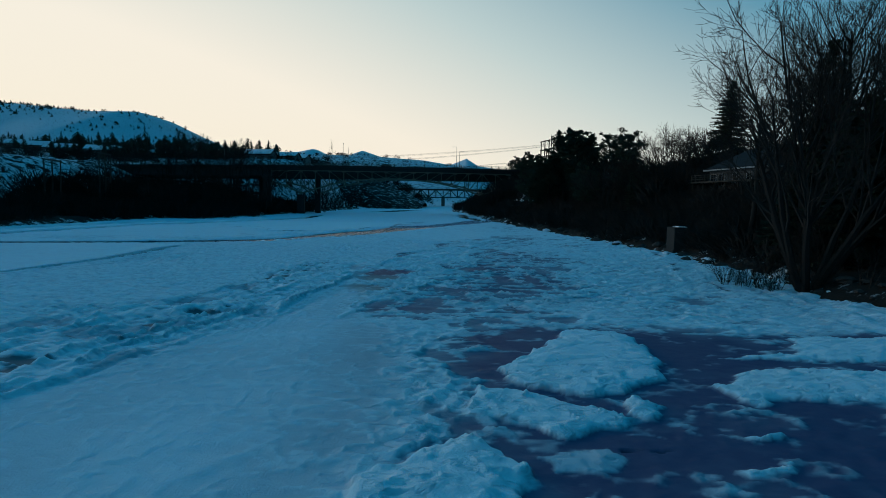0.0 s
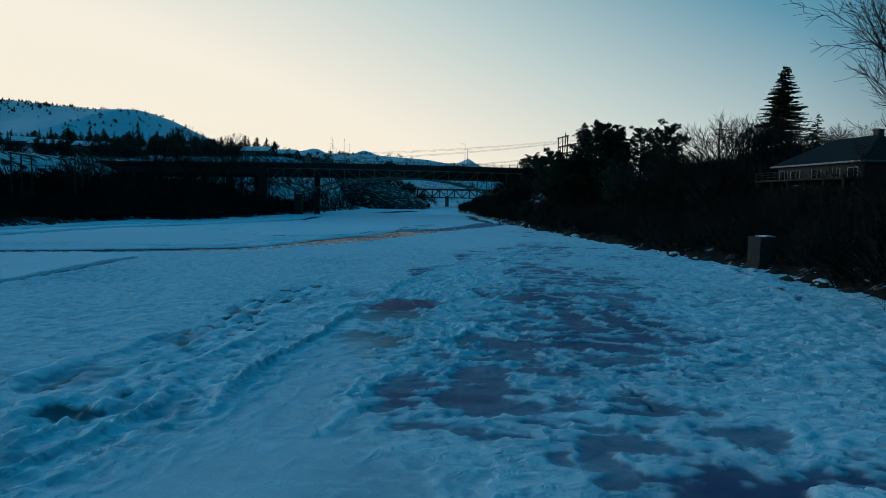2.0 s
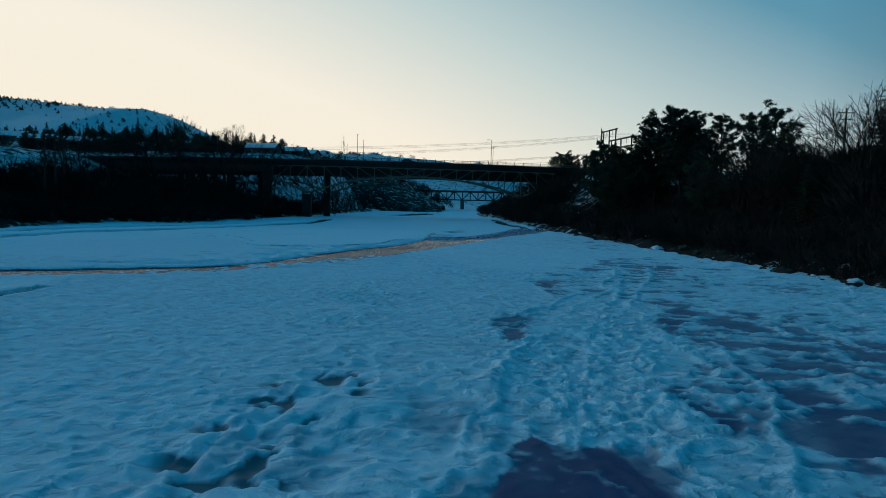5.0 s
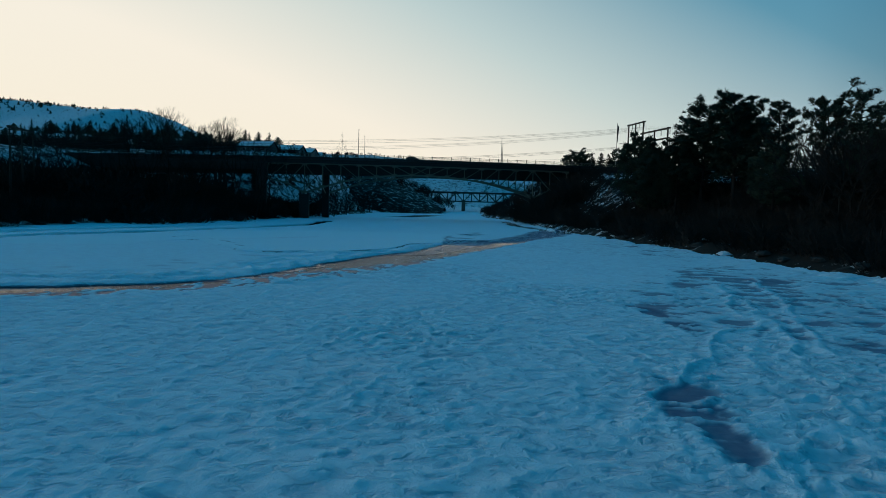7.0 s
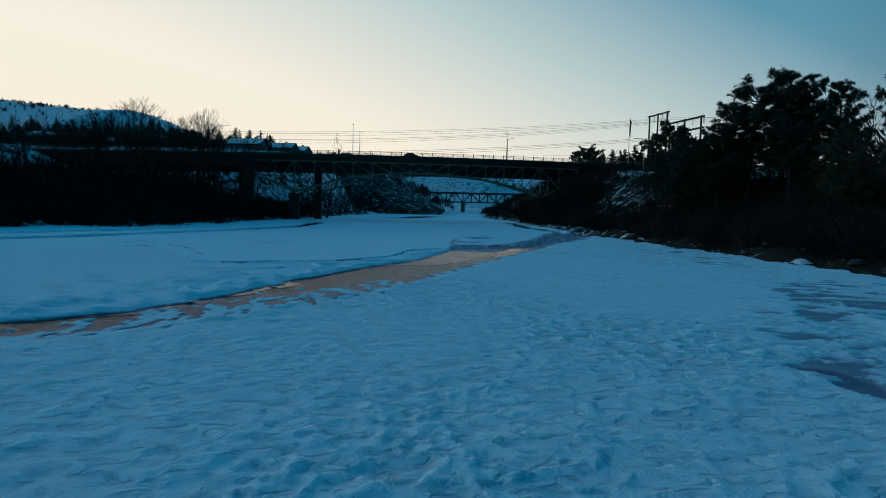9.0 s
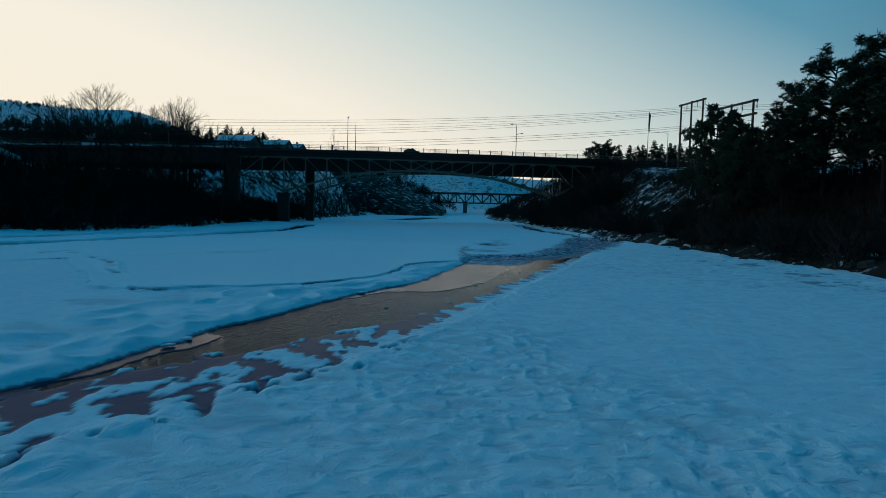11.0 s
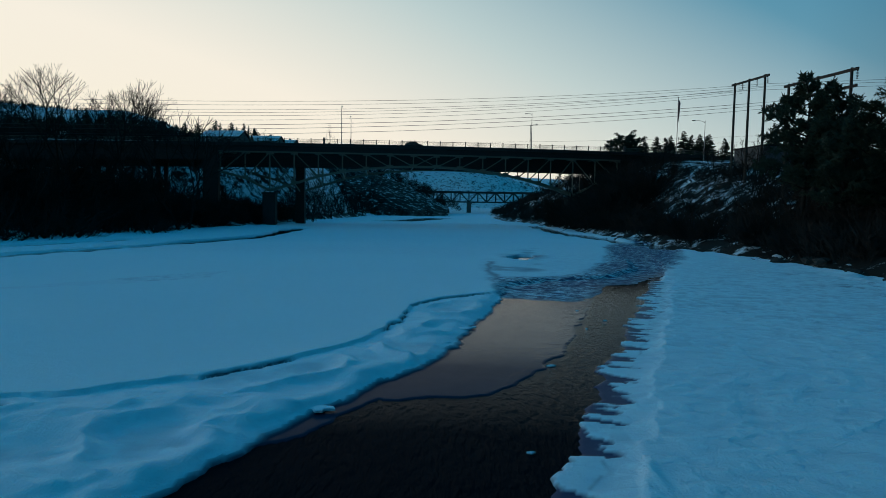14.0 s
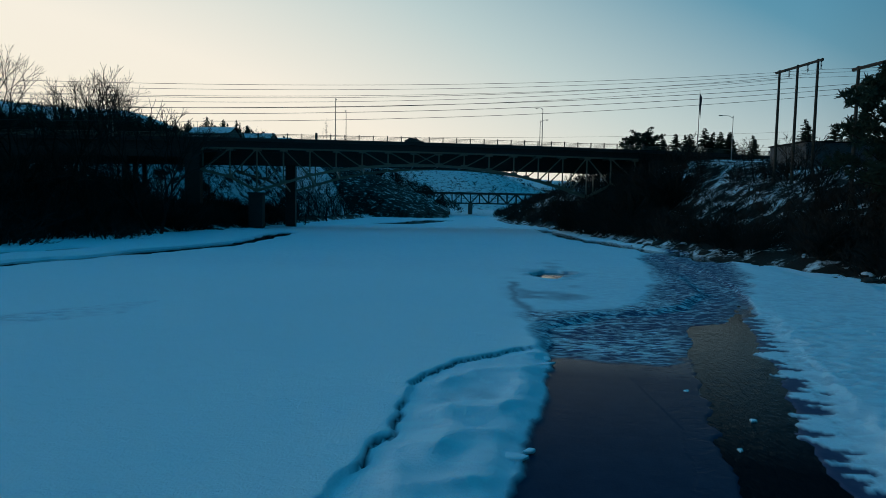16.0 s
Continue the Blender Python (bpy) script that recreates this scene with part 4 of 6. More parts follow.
def spruce(height, seed, width=0.28, step=0.42, full=1.0):
    """Spruce with drooping tiers of needled boughs, upturned at the tips, and gaps between them."""
    r = random.Random(seed)
    wood, nd = MB(), MB()
    wood.tube([(0, 0, -0.4), (0, 0, height * 0.5), (0, 0, height)], [height * 0.018, height * 0.011, 0.02], 7, cap=False)
    zz = height * 0.05
    while zz < height * 0.985:
        u = zz / height
        reach = height * width * (1 - u) ** 0.8 * (0.75 + 0.25 * min(1, u * 6)) + 0.2
        for k in range(7 if u < 0.8 else 5):
            a, len_ = r.uniform(0, 6.283), reach * r.uniform(0.55, 1.12)
            out, droop = Vector((math.cos(a), math.sin(a), 0)), r.uniform(0.15, 0.55) * (1 - 0.9 * u)
            p0, side = Vector((0, 0, zz + r.uniform(-0.15, 0.15))), Vector((-math.sin(a), math.cos(a), 0))
            at = lambda t: p0 + out * (len_ * t) + Vector((0, 0, len_ * (-droop * t * 1.3 + droop * t * t * 0.75)))
            if len_ > 1.0:
                wood.tube([at(0), at(0.5), at(1)], [0.04, 0.025, 0.01], 3, cap=False)
            n = max(3, int(len_ / 0.26))
            for i in range(n):
                t = 0.12 + 0.88 * (i + 0.5) / n
                q = at(t)
                s = (0.16 + 0.30 * len_ * (1.05 - t) ** 0.8 * 0.5) * r.uniform(0.7, 1.3) * full
                for sg in (-1, 1):
                    tip = q + out * (0.55 * s) + side * (sg * s) + Vector((0, 0, r.uniform(-0.28, 0.0)))
                    nd.add([tuple(q + out * 0.10 * full + Vector((0, 0, 0.05))), tuple(q - out * 0.10 * full - Vector((0, 0, 0.13 * full))), tuple(tip)], [(0, 1, 2)])
                if i % 2:
                    tip = q + out * 0.16 + Vector((0, 0, r.uniform(-0.55, -0.25)))
                    nd.add([tuple(q + side * 0.11 * full), tuple(q - side * 0.11 * full), tuple(tip)], [(0, 1, 2)])
            tip = at(1.0) + out * 0.25 + Vector((0, 0, 0.05))
            nd.add([tuple(at(0.85) + side * 0.1), tuple(at(0.85) - side * 0.1), tuple(tip)], [(0, 1, 2)])
        zz += step * r.uniform(0.8, 1.25) * (1.15 - 0.4 * u)
    return wood, nd


def tuft(nd, r, c, size, n):
    for _ in range(n):
        d = (rvec(r) + Vector((0, 0, 0.35))).normalized()
        s = d.orthogonal().normalized() * size * 0.15
        q = c + d * size * r.uniform(-0.1, 0.35)
        nd.add([tuple(q + s), tuple(q - s), tuple(c + d * size * r.uniform(0.7, 1.15))], [(0, 1, 2)])


def pine(height, seed, spread=0.24, first=0.3, limbs=34, dense=1.0):
    """Open-crowned pine: limbs ending in clustered needle tufts, with sky between them."""
    r = random.Random(seed)
    wood, nd = MB(), MB()
    bend = Vector((r.uniform(-0.04, 0.04), r.uniform(-0.04, 0.04), 0)) * height
    stem = lambda u: Vector((bend.x * u * u, bend.y * u * u, -0.4 + (height + 0.2) * u))
    wood.tube([stem(k / 6) for k in range(7)], [height * 0.02 * (1 - 0.85 * k / 6) for k in range(7)], 7, cap=False)
    for k in range(limbs):
        u = first + (1 - first) * (k + r.random()) / limbs
        a = 2.4 * k + r.uniform(-0.5, 0.5)
        shape = math.sin(min(1.0, (1.02 - u) / (1 - first) * 1.25 + 0.1) * math.pi / 2)
        len_ = height * spread * (0.35 + 0.65 * shape) * r.uniform(0.55, 1.2)
        out = Vector((math.cos(a), math.sin(a), r.uniform(0.0, 0.45)))
        p0 = stem(u)
        pts = [p0, p0 + out * len_ * 0.5, p0 + out * len_ + Vector((0, 0, len_ * 0.18))]
        wood.tube(pts, [height * 0.006, height * 0.004, 0.012], 4, cap=False)
        for j in range(int((7 + len_ * 3.2) * dense)):
            t = 1.06 - 0.8 * r.random() ** 1.5
            c = pts[0].lerp(pts[1], t * 2) if t < 0.5 else pts[1].lerp(pts[2], t * 2 - 1)
            c = c + Vector((r.gauss(0, 0.11), r.gauss(0, 0.11), r.gauss(0.10, 0.07))) * len_ * (0.5 + 0.5 * t)
            tuft(nd, r, c, r.uniform(0.42, 0.72) * (height / 16) ** 0.5, 16)
    tuft(nd, r, stem(1.0), 0.7, 26)
    return wood, nd


def make_tree(pair, kind, m, label, crown, crown_mat, group):
    wood, leaf = pair
    ob = empty(kind, m, label, "tree", group)
    part("trunk", wood, M_BARK, ob, smooth=True)
    part(crown, leaf, crown_mat, ob)
    return ob


def plant(ob, x, y, s=1.0, turn=0.0, dz=-0.2):
    return copy_thing(ob, pose(x, y, ground_z(x, y) + dz, 0, 0, turn) @ Matrix.Diagonal((s, s, s, 1)))


def tree_height(pair):
    return max(p[2] for mb in pair for p in mb.v)


def first_tree(pair, kind, x, y, top, label, crown, crown_mat, group, turn=0.0, dz=-0.2):
    """The first tree of its kind, its tip at the height top."""
    g = ground_z(x, y) + dz
    ob = make_tree(pair, kind, pose(x, y, g, 0, 0, turn), label, crown, crown_mat, group)
    s = (top - g) / tree_height(pair)
    ob.scale = (s, s, s)
    ob["tall"] = tree_height(pair)
    return ob


def planted(first, spots, rise=False):
    """Copies at x, y with the tip at a height (rise: that high above the ground), turned."""
    for x, y, top, t in spots:
        g = ground_z(x, y) - 0.2
        c = copy_thing(first, pose(x, y, g, 0, 0, t))
        s = (top if rise else top - g) / first["tall"]
        c.scale = (s, s, s)


# right bank, from the start of the flight on
NEAR, TERR = "bare trees on the near bank", "bare trees on the terrace"


def willow(x, y, height, seed):
    """Several leaning stems from one root, each with its own limbs and twigs."""
    r = random.Random(seed)
    w = empty("bare_willow", pose(x, y, ground_z(x, y)), "large leafless willow with several leaning stems at the ice edge", "tree", NEAR)
    plan = [(7, 6, 8, 0.56, 36, 0.09), (5, 4, 8, 0.52, 38, 0.16), (3, 3, 7, 0.5, 40, 0.2), (2, 3, 0, 0.5, 45, 0.25)]
    for k in range(8):
        a = 2 * math.pi * (k + r.random() * 0.6) / 8
        tilt = r.uniform(0.2, 0.75)
        wood, twigs = MB(), MB()
        grow(wood, r, Vector((math.cos(a) * 0.3, math.sin(a) * 0.3, -0.3)), Vector((math.cos(a) * tilt, math.sin(a) * tilt, 1)).normalized(), height * r.uniform(0.6, 0.8), 0.30, 0, plan, twigs, 0.010, 1)
        stem = part("stem", wood, M_BARK, w)
        part("crown", twigs, M_TWIG, stem)


willow(26.2, 46.3, 21, 11)
first_tree(bare_tree(22, 19, 5, 0.2, True, 0.016, fan=(0.15, 0.8)), "bare_tree", 33.0, 58, 27, "wide leafless tree with long arching limbs over the bank", "crown", M_TWIG, NEAR, 200)
b1 = first_tree(bare_tree(20, 12, thick=0.02), "bare_tree", 33, 58, 26, "tall leafless broadleaf tree on the river bank", "crown", M_TWIG, NEAR)
b2 = first_tree(bare_tree(20, 13, thick=0.018), "bare_tree", 34, 49, 23, "tall leafless broadleaf tree on the river bank", "crown", M_TWIG, NEAR)
planted(b2, [(40, 63, 27, 130), (41, 50, 25, 60), (30, 64, 22, 250)])
planted(b1, [(38, 56, 26, 200), (34, 62, 21, 80), (45, 60, 28, 20), (36, 60, 29, 310), (39, 63, 31, 140)])
first_tree(spruce(17.0, 14, 0.27, 0.34, 1.4), "spruce", 36.5, 62, 22.5, "dark spruce behind the leafless willow", "needles", M_NEEDLE, "conifers of the near bank")
nb = first_tree(spruce(16.0, 15, 0.36, 0.28, 1.9), "spruce", 37, 51, 18, "broad dark spruce behind the leafless willow", "needles", M_NEEDLE, "conifers of the near bank")
planted(nb, [(33, 50, 15, 70), (41, 56, 19.5, 160), (36.5, 46, 14, 210), (43, 50, 18, 300), (34, 55, 15.5, 20), (39, 60, 17, 120), (31.5, 58, 11, 260), (47, 62, 19, 40)])
first_tree(spruce(24.5, 16, 0.37, 0.27, 1.25), "spruce", 62.9, 142.6, 34.2, "tall pointed spruce with drooping boughs beside a house", "needles", M_NEEDLE, "conifers of the near bank")
sp2 = first_tree(spruce(16.0, 17, 0.30, 0.5), "spruce", 74, 150, 26, "slender dark spruce behind the house", "needles", M_NEEDLE, "conifers of the near bank")
planted(sp2, [(36.5, 122, 13.5, 40), (34, 118, 12, 140), (44, 134, 16, 10), (47, 139, 15.5, 90)])
b3 = first_tree(fork_tree(13.5, 18, 3, 7, 26, 0.016, 0.4), "bare_tree", 40.3, 117, 20.7, "round-crowned leafless tree on the terrace", "crown", M_TWIG, TERR)
planted(b3, [(45, 116, 21, 80), (50, 121, 20.5, 200), (38, 128, 16, 140), (55, 128, 20, 20), (33.5, 134, 17.5, 300), (60, 118, 20, 90), (43, 122, 19, 170), (36.5, 124, 16, 250), (60, 124, 19.5, 40), (31, 125, 14, 10)])
p1 = first_tree(pine(16, 21, 0.24, 0.3, 44, 1.5), "pine", 31.3, 153.9, 24.9, "dark spreading pine on the river bank", "needles", M_NEEDLE, "pines on the bank")
p2 = first_tree(pine(15.5, 22, 0.27, 0.24, 46, 1.6), "pine", 29.2, 161.4, 24.7, "dark dense pine on the river bank", "needles", M_NEEDLE, "pines on the bank")
p3 = first_tree(pine(13.5, 23, 0.27, 0.42, 28, 1.2), "pine", 37.8, 134.6, 22.3, "open-crowned pine with bare lower trunk", "needles", M_NEEDLE, "pines on the bank")
planted(p2, [(35, 163, 24, 70), (25.5, 168, 17, 160), (24, 172, 16, 30), (33.5, 147, 17.5, 210), (27, 178, 18.5, 250), (34, 157, 22, 300)])
planted(p1, [(23.2, 177.6, 20.3, 110), (40, 158, 24, 40), (30, 139, 15, 90), (31, 170, 23, 10), (26, 164, 19, 200)])
planted(p3, [(41, 146, 23, 120), (35.5, 129, 17.5, 260)])

# left bank: big leafless trees before the bridge
FARB = "bare trees of the far bank"
l1 = first_tree(fork_tree(24, 31, 1, 8, 23, 0.024, 0.1), "bare_tree", -85.2, 216, 28.2, "tall leafless tree with a round twiggy crown before the bridge", "crown", M_TWIG, FARB)
l2 = first_tree(fork_tree(24, 35, 1, 8, 24, 0.024, 0.1), "bare_tree", -75.6, 217, 27.2, "tall leafless tree with a round twiggy crown before the bridge", "crown", M_TWIG, FARB)
planted(l1, [(-81.2, 221, 26.4, 100), (-99.5, 219, 25, 190), (-91.5, 214, 25.5, 300)])
planted(l2, [(-107, 210, 25, 50)])
first_tree(fork_tree(17.5, 33, 2, 6, 23, 0.02, 0.4), "bare_tree", -65.4, 220, 22.9, "leaning leafless tree before the bridge", "crown", M_TWIG, FARB, 160)
l4 = first_tree(bare_tree(12, 34, thick=0.022, far=True, least=0.024), "bare_tree", -74, 262, 15, "leafless tree under the bridge", "crown", M_TWIG, FARB)
rr = random.Random(5)
planted(l4, [(-68 - rr.uniform(0, 62), rr.uniform(196, 248), rr.uniform(9, 15), rr.uniform(0, 360)) for _ in range(44)], True)
planted(l4, [(-56 - rr.uniform(0, 14), rr.uniform(272, 330), rr.uniform(7, 11), rr.uniform(0, 360)) for _ in range(16)], True)
planted(l4, [(-88 - rr.uniform(0, 40), rr.uniform(110, 205), rr.uniform(5, 9), rr.uniform(0, 360)) for _ in range(22)], True)
planted(l4, [(float(shore(L_SHORE, y)) - rr.uniform(1, 14), y, rr.uniform(8, 14), rr.uniform(0, 360)) for y in np.linspace(318, 455, 30)], True)
planted(l4, [(12 + rr.uniform(0, 12), rr.uniform(268, 330), rr.uniform(5, 8), rr.uniform(0, 360)) for _ in range(20)], True)
planted(l4, [(float(shore(R_SHORE, y)) + rr.uniform(6, 24), y, rr.uniform(5, 8.5), rr.uniform(0, 360)) for y in np.linspace(66, 262, 34)], True)


def stuff_of(name, variants, spots, material, label, category, up=True):
    """Many small alike pieces joined into one mesh. spots: x, y, z, scale, turn."""
    vs, fs, o = [], [], 0
    data = [(np.array(mb.v), mb.f) for mb in variants]
    for k, (x, y, z, s, t) in enumerate(spots):
        v, f = data[k % len(data)]
        c, n = math.cos(t), math.sin(t)
        w = np.stack([v[:, 0] * c - v[:, 1] * n, v[:, 0] * n + v[:, 1] * c, v[:, 2]], 1) * s + (x, y, z)
        vs.append(w)
        fs += [tuple(i + o for i in q) for q in f]
        o += len(v)
    me = bpy.data.meshes.new(name)
    me.from_pydata(np.concatenate(vs).tolist(), [], fs)
    me.materials.append(material)
    return tagged(new(name, me), label, category, "", "stuff")


def shrub(seed, h=3.2):
    """Leafless shrub: a vase of stems with crossing twigs."""
    r = random.Random(seed)
    mb = MB()
    for _ in range(9):
        a = r.uniform(0, 6.283)
        d = Vector((math.cos(a) * r.uniform(0.1, 0.7), math.sin(a) * r.uniform(0.1, 0.7), 1)).normalized()
        p, length = Vector((math.cos(a) * 0.3, math.sin(a) * 0.3, -0.2)), h * r.uniform(0.6, 1.1)
        q = p + d * length * 0.55
        e = q + (d + 0.25 * rvec(r)).normalized() * length * 0.45
        mb.tube([p, q, e], [0.035, 0.02, 0.006], 3, cap=False)
        for _ in range(8):
            s = p.lerp(q, r.uniform(0.3, 1)) if r.random() < 0.5 else q.lerp(e, r.random())
            w = (d + 0.9 * rvec(r)).normalized()
            t = s + w * length * r.uniform(0.15, 0.4)
            g = w.orthogonal().normalized() * 0.022
            mb.add([tuple(s + g), tuple(s - g), tuple(t)], [(0, 1, 2)])
            for _ in range(2):
                s2 = s.lerp(t, r.uniform(0.3, 0.9))
                w2 = (w + rvec(r)).normalized()
                g2 = w2.orthogonal().normalized() * 0.018
                mb.add([tuple(s2 + g2), tuple(s2 - g2), tuple(s2 + w2 * length * r.uniform(0.08, 0.2))], [(0, 1, 2)])
    return mb


def light_shrub(seed):
    """The same shrub for far slopes: fewer, coarser twigs."""
    r = random.Random(seed)
    mb = MB()
    for _ in range(40):
        p = Vector((r.gauss(0, 0.5), r.gauss(0, 0.5), r.uniform(-0.1, 1.8)))
        w = (Vector((p.x, p.y, 0.9)) + 0.5 * rvec(r)).normalized()
        g = w.orthogonal().normalized() * 0.06
        mb.add([tuple(p + g), tuple(p - g), tuple(p + w * r.uniform(0.7, 1.9))], [(0, 1, 2)])
        for _ in range(2):
            q, v = p + w * r.uniform(0.2, 0.9), (w + 0.8 * rvec(r)).normalized()
            k = v.orthogonal().normalized() * 0.045
            mb.add([tuple(q + k), tuple(q - k), tuple(q + v * r.uniform(0.4, 1.0))], [(0, 1, 2)])
    return mb


def boulder(seed):
    """A rough-sided rock, flat underneath."""
    r = random.Random(seed)
    mb = MB()
    rings, n = 5, 8
    vs = []
    for i in range(rings):
        lat = -0.35 + 1.7 * i / (rings - 1)
        for k in range(n):
            a = 6.283 * k / n
            q = math.cos(min(lat, 1.35)) * r.uniform(0.72, 1.2)
            vs.append((q * math.cos(a) * 1.25, q * math.sin(a), 0.62 * math.sin(lat) * r.uniform(0.8, 1.1)))
    fs = [(i * n + k, i * n + (k + 1) % n, (i + 1) * n + (k + 1) % n, (i + 1) * n + k) for i in range(rings - 1) for k in range(n)]
    mb.add(vs, fs + [tuple(range((rings - 1) * n, rings * n))])
    return mb


TWIGGY = [light_shrub(k) for k in range(4)]
SHRUBS = [shrub(k, h) for k, h in enumerate((3.0, 3.6, 2.6, 4.2, 3.2))]
rr = random.Random(12)
spots, caps = [], []
for _ in range(170):
    y = 40 + 190 * rr.random() ** 1.3
    x, k = float(shore(R_SHORE, y)) + rr.gauss(0.6, 0.9), 0.18 + 0.75 * rr.random() ** 3
    g = max(ground_z(x, y), 0.0)
    spots.append((x, y, g, k, rr.uniform(0, 6.283)))
    if rr.random() < 0.35:
        caps.append((x, y, g + 0.26 * k, k * 0.86, spots[-1][4]))
stuff_of("shore_rocks", [boulder(k) for k in range(6)], spots, M_DARK_CONC, "dark rocks strewn along the foot of the bank", "rocks")
stuff_of("rock_snow", [boulder(k) for k in range(6)], caps, M_SNOW, "caps of snow on the rocks of the bank", "snow")
rr = random.Random(8)
spots = []
for _ in range(480):
    y = rr.uniform(38, 290)
    x = float(shore(R_SHORE, y)) + rr.uniform(1.6, 26)
    if 188 < y < 252 and x > float(shore(R_SHORE, y)) + 5 and rr.random() < 0.45:
        continue
    spots.append((x, y, ground_z(x, y) - 0.1, rr.uniform(0.55, 1.35), rr.uniform(0, 6.283)))
for k in range(16):
    spots.append((rr.uniform(21.5, 27), rr.uniform(44.5, 52), -0.1, rr.uniform(0.5, 0.95), rr.uniform(0, 6.283)))
for _ in range(180):
    y = rr.uniform(44, 84)
    x = float(shore(R_SHORE, y)) + rr.uniform(3.0, 22)
    spots.append((x, y, ground_z(x, y) - 0.1, rr.uniform(0.9, 1.8), rr.uniform(0, 6.283)))
for _ in range(70):
    y = rr.uniform(236, 262)
    x = float(shore(R_SHORE, y)) + rr.uniform(1.0, 13)
    spots.append((x, y, ground_z(x, y) - 0.1, rr.uniform(1.3, 2.2), rr.uniform(0, 6.283)))
for _ in range(150):
    y = rr.uniform(262, 335)
    x = float(shore(R_SHORE, y)) + rr.uniform(1.0, 26)
    spots.append((x, y, ground_z(x, y) - 0.1, rr.uniform(1.0, 1.7), rr.uniform(0, 6.283)))
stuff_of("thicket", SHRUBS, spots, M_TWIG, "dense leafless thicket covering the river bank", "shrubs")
spots = []
for _ in range(1500):
    y = rr.uniform(52, 268)
    x = float(shore(R_SHORE, y)) + rr.uniform(0.9, 2.6) + 20 * rr.random() ** 1.6
    if 188 < y < 252 and x > float(shore(R_SHORE, y)) + 4 and rr.random() < 0.6:
        continue
    spots.append((x, y, ground_z(x, y) - 0.2, rr.uniform(0.7, 1.35), rr.uniform(0, 6.283)))
for _ in range(240):
    y = rr.uniform(236, 275)
    x = float(shore(R_SHORE, y)) + rr.uniform(0.5, 14)
    spots.append((x, y, ground_z(x, y) - 0.2, rr.uniform(1.5, 2.8), rr.uniform(0, 6.283)))
for _ in range(160):
    x, y = rr.uniform(30, 39), rr.uniform(80, 106)
    spots.append((x, y, ground_z(x, y) - 0.2, rr.uniform(0.8, 1.2), rr.uniform(0, 6.283)))
for _ in range(170):
    x, y = rr.uniform(34, 41.5), rr.uniform(84, 108)
    spots.append((x, y, ground_z(x, y) - 0.2, rr.uniform(1.0, 1.35), rr.uniform(0, 6.283)))
for _ in range(260):
    y = rr.uniform(108, 150)
    x = rr.uniform(36, 46 + 0.9 * (y - 100))
    spots.append((x, y, ground_z(x, y) - 0.2, rr.uniform(1.6, 2.6), rr.uniform(0, 6.283)))
for _ in range(620):
    y = rr.uniform(150, 300)
    x = float(shore(L_SHORE, y)) - 0.8 - 30 * rr.random() ** 1.4
    spots.append((x, y, ground_z(x, y) - 0.2, rr.uniform(0.8, 1.9), rr.uniform(0, 6.283)))
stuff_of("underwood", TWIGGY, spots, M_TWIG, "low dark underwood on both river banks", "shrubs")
spots = []
for _ in range(480):
    y = rr.uniform(95, 440)
    x = float(shore(L_SHORE, y)) - rr.uniform(1.0, 44)
    spots.append((x, y, ground_z(x, y) - 0.1, rr.uniform(0.6, 1.5), rr.uniform(0, 6.283)))
stuff_of("thicket", SHRUBS, spots, M_TWIG, "dense leafless thicket along the far bank", "shrubs")
spots = []
for _ in range(300):
    y = rr.uniform(176, 246)
    x = -64 - 52 * rr.random() ** 0.85 - max(0, 205 - y) * 0.3
    tall = min(1.0, (-x - 58) / 26)
    spots.append((x, y, ground_z(x, y) - 0.3, rr.uniform(1.6, 3.9) * (0.45 + 0.55 * tall), rr.uniform(0, 6.283)))
for _ in range(170):
    y = rr.uniform(120, 178)
    x = float(shore(L_SHORE, y)) - rr.uniform(1.5, 26)
    spots.append((x, y, ground_z(x, y) - 0.3, rr.uniform(0.7, 1.25), rr.uniform(0, 6.283)))
for _ in range(190):
    y = rr.uniform(262, 305)
    x = rr.uniform(-205, -84)
    spots.append((x, y, ground_z(x, y) - 0.3, rr.uniform(0.9, 1.9), rr.uniform(0, 6.283)))
stuff_of("bank_scrub", TWIGGY, spots, M_TWIG, "tall dark scrub in front of the bridge approach", "shrubs")


def far_conifer(seed, h=8.0, wide=0.3, blunt=0.9):
    r = random.Random(seed)
    mb = MB()
    mb.tube([(0, 0, -1), (0, 0, h)], [0.16, 0.03], 4, cap=False)
    for k in range(26):
        u = 0.08 + 0.9 * k / 26
        for j in range(6):
            a, w = r.uniform(0, 6.283), h * wide * (1.04 - u) ** blunt * r.uniform(0.6, 1.2)
            o = Vector((math.cos(a), math.sin(a), 0))
            sd = Vector((-o.y, o.x, 0)) * w * 0.35
            c = Vector((0, 0, h * u))
            mb.add([tuple(c + sd * 0.4 + Vector((0, 0, 0.3))), tuple(c - sd * 0.4 + Vector((0, 0, 0.3))), tuple(c + o * w - sd * 0.5 - Vector((0, 0, w * 0.4))), tuple(c + o * w + sd * 0.5 - Vector((0, 0, w * 0.35)))], [(0, 1, 3, 2)])
    return mb


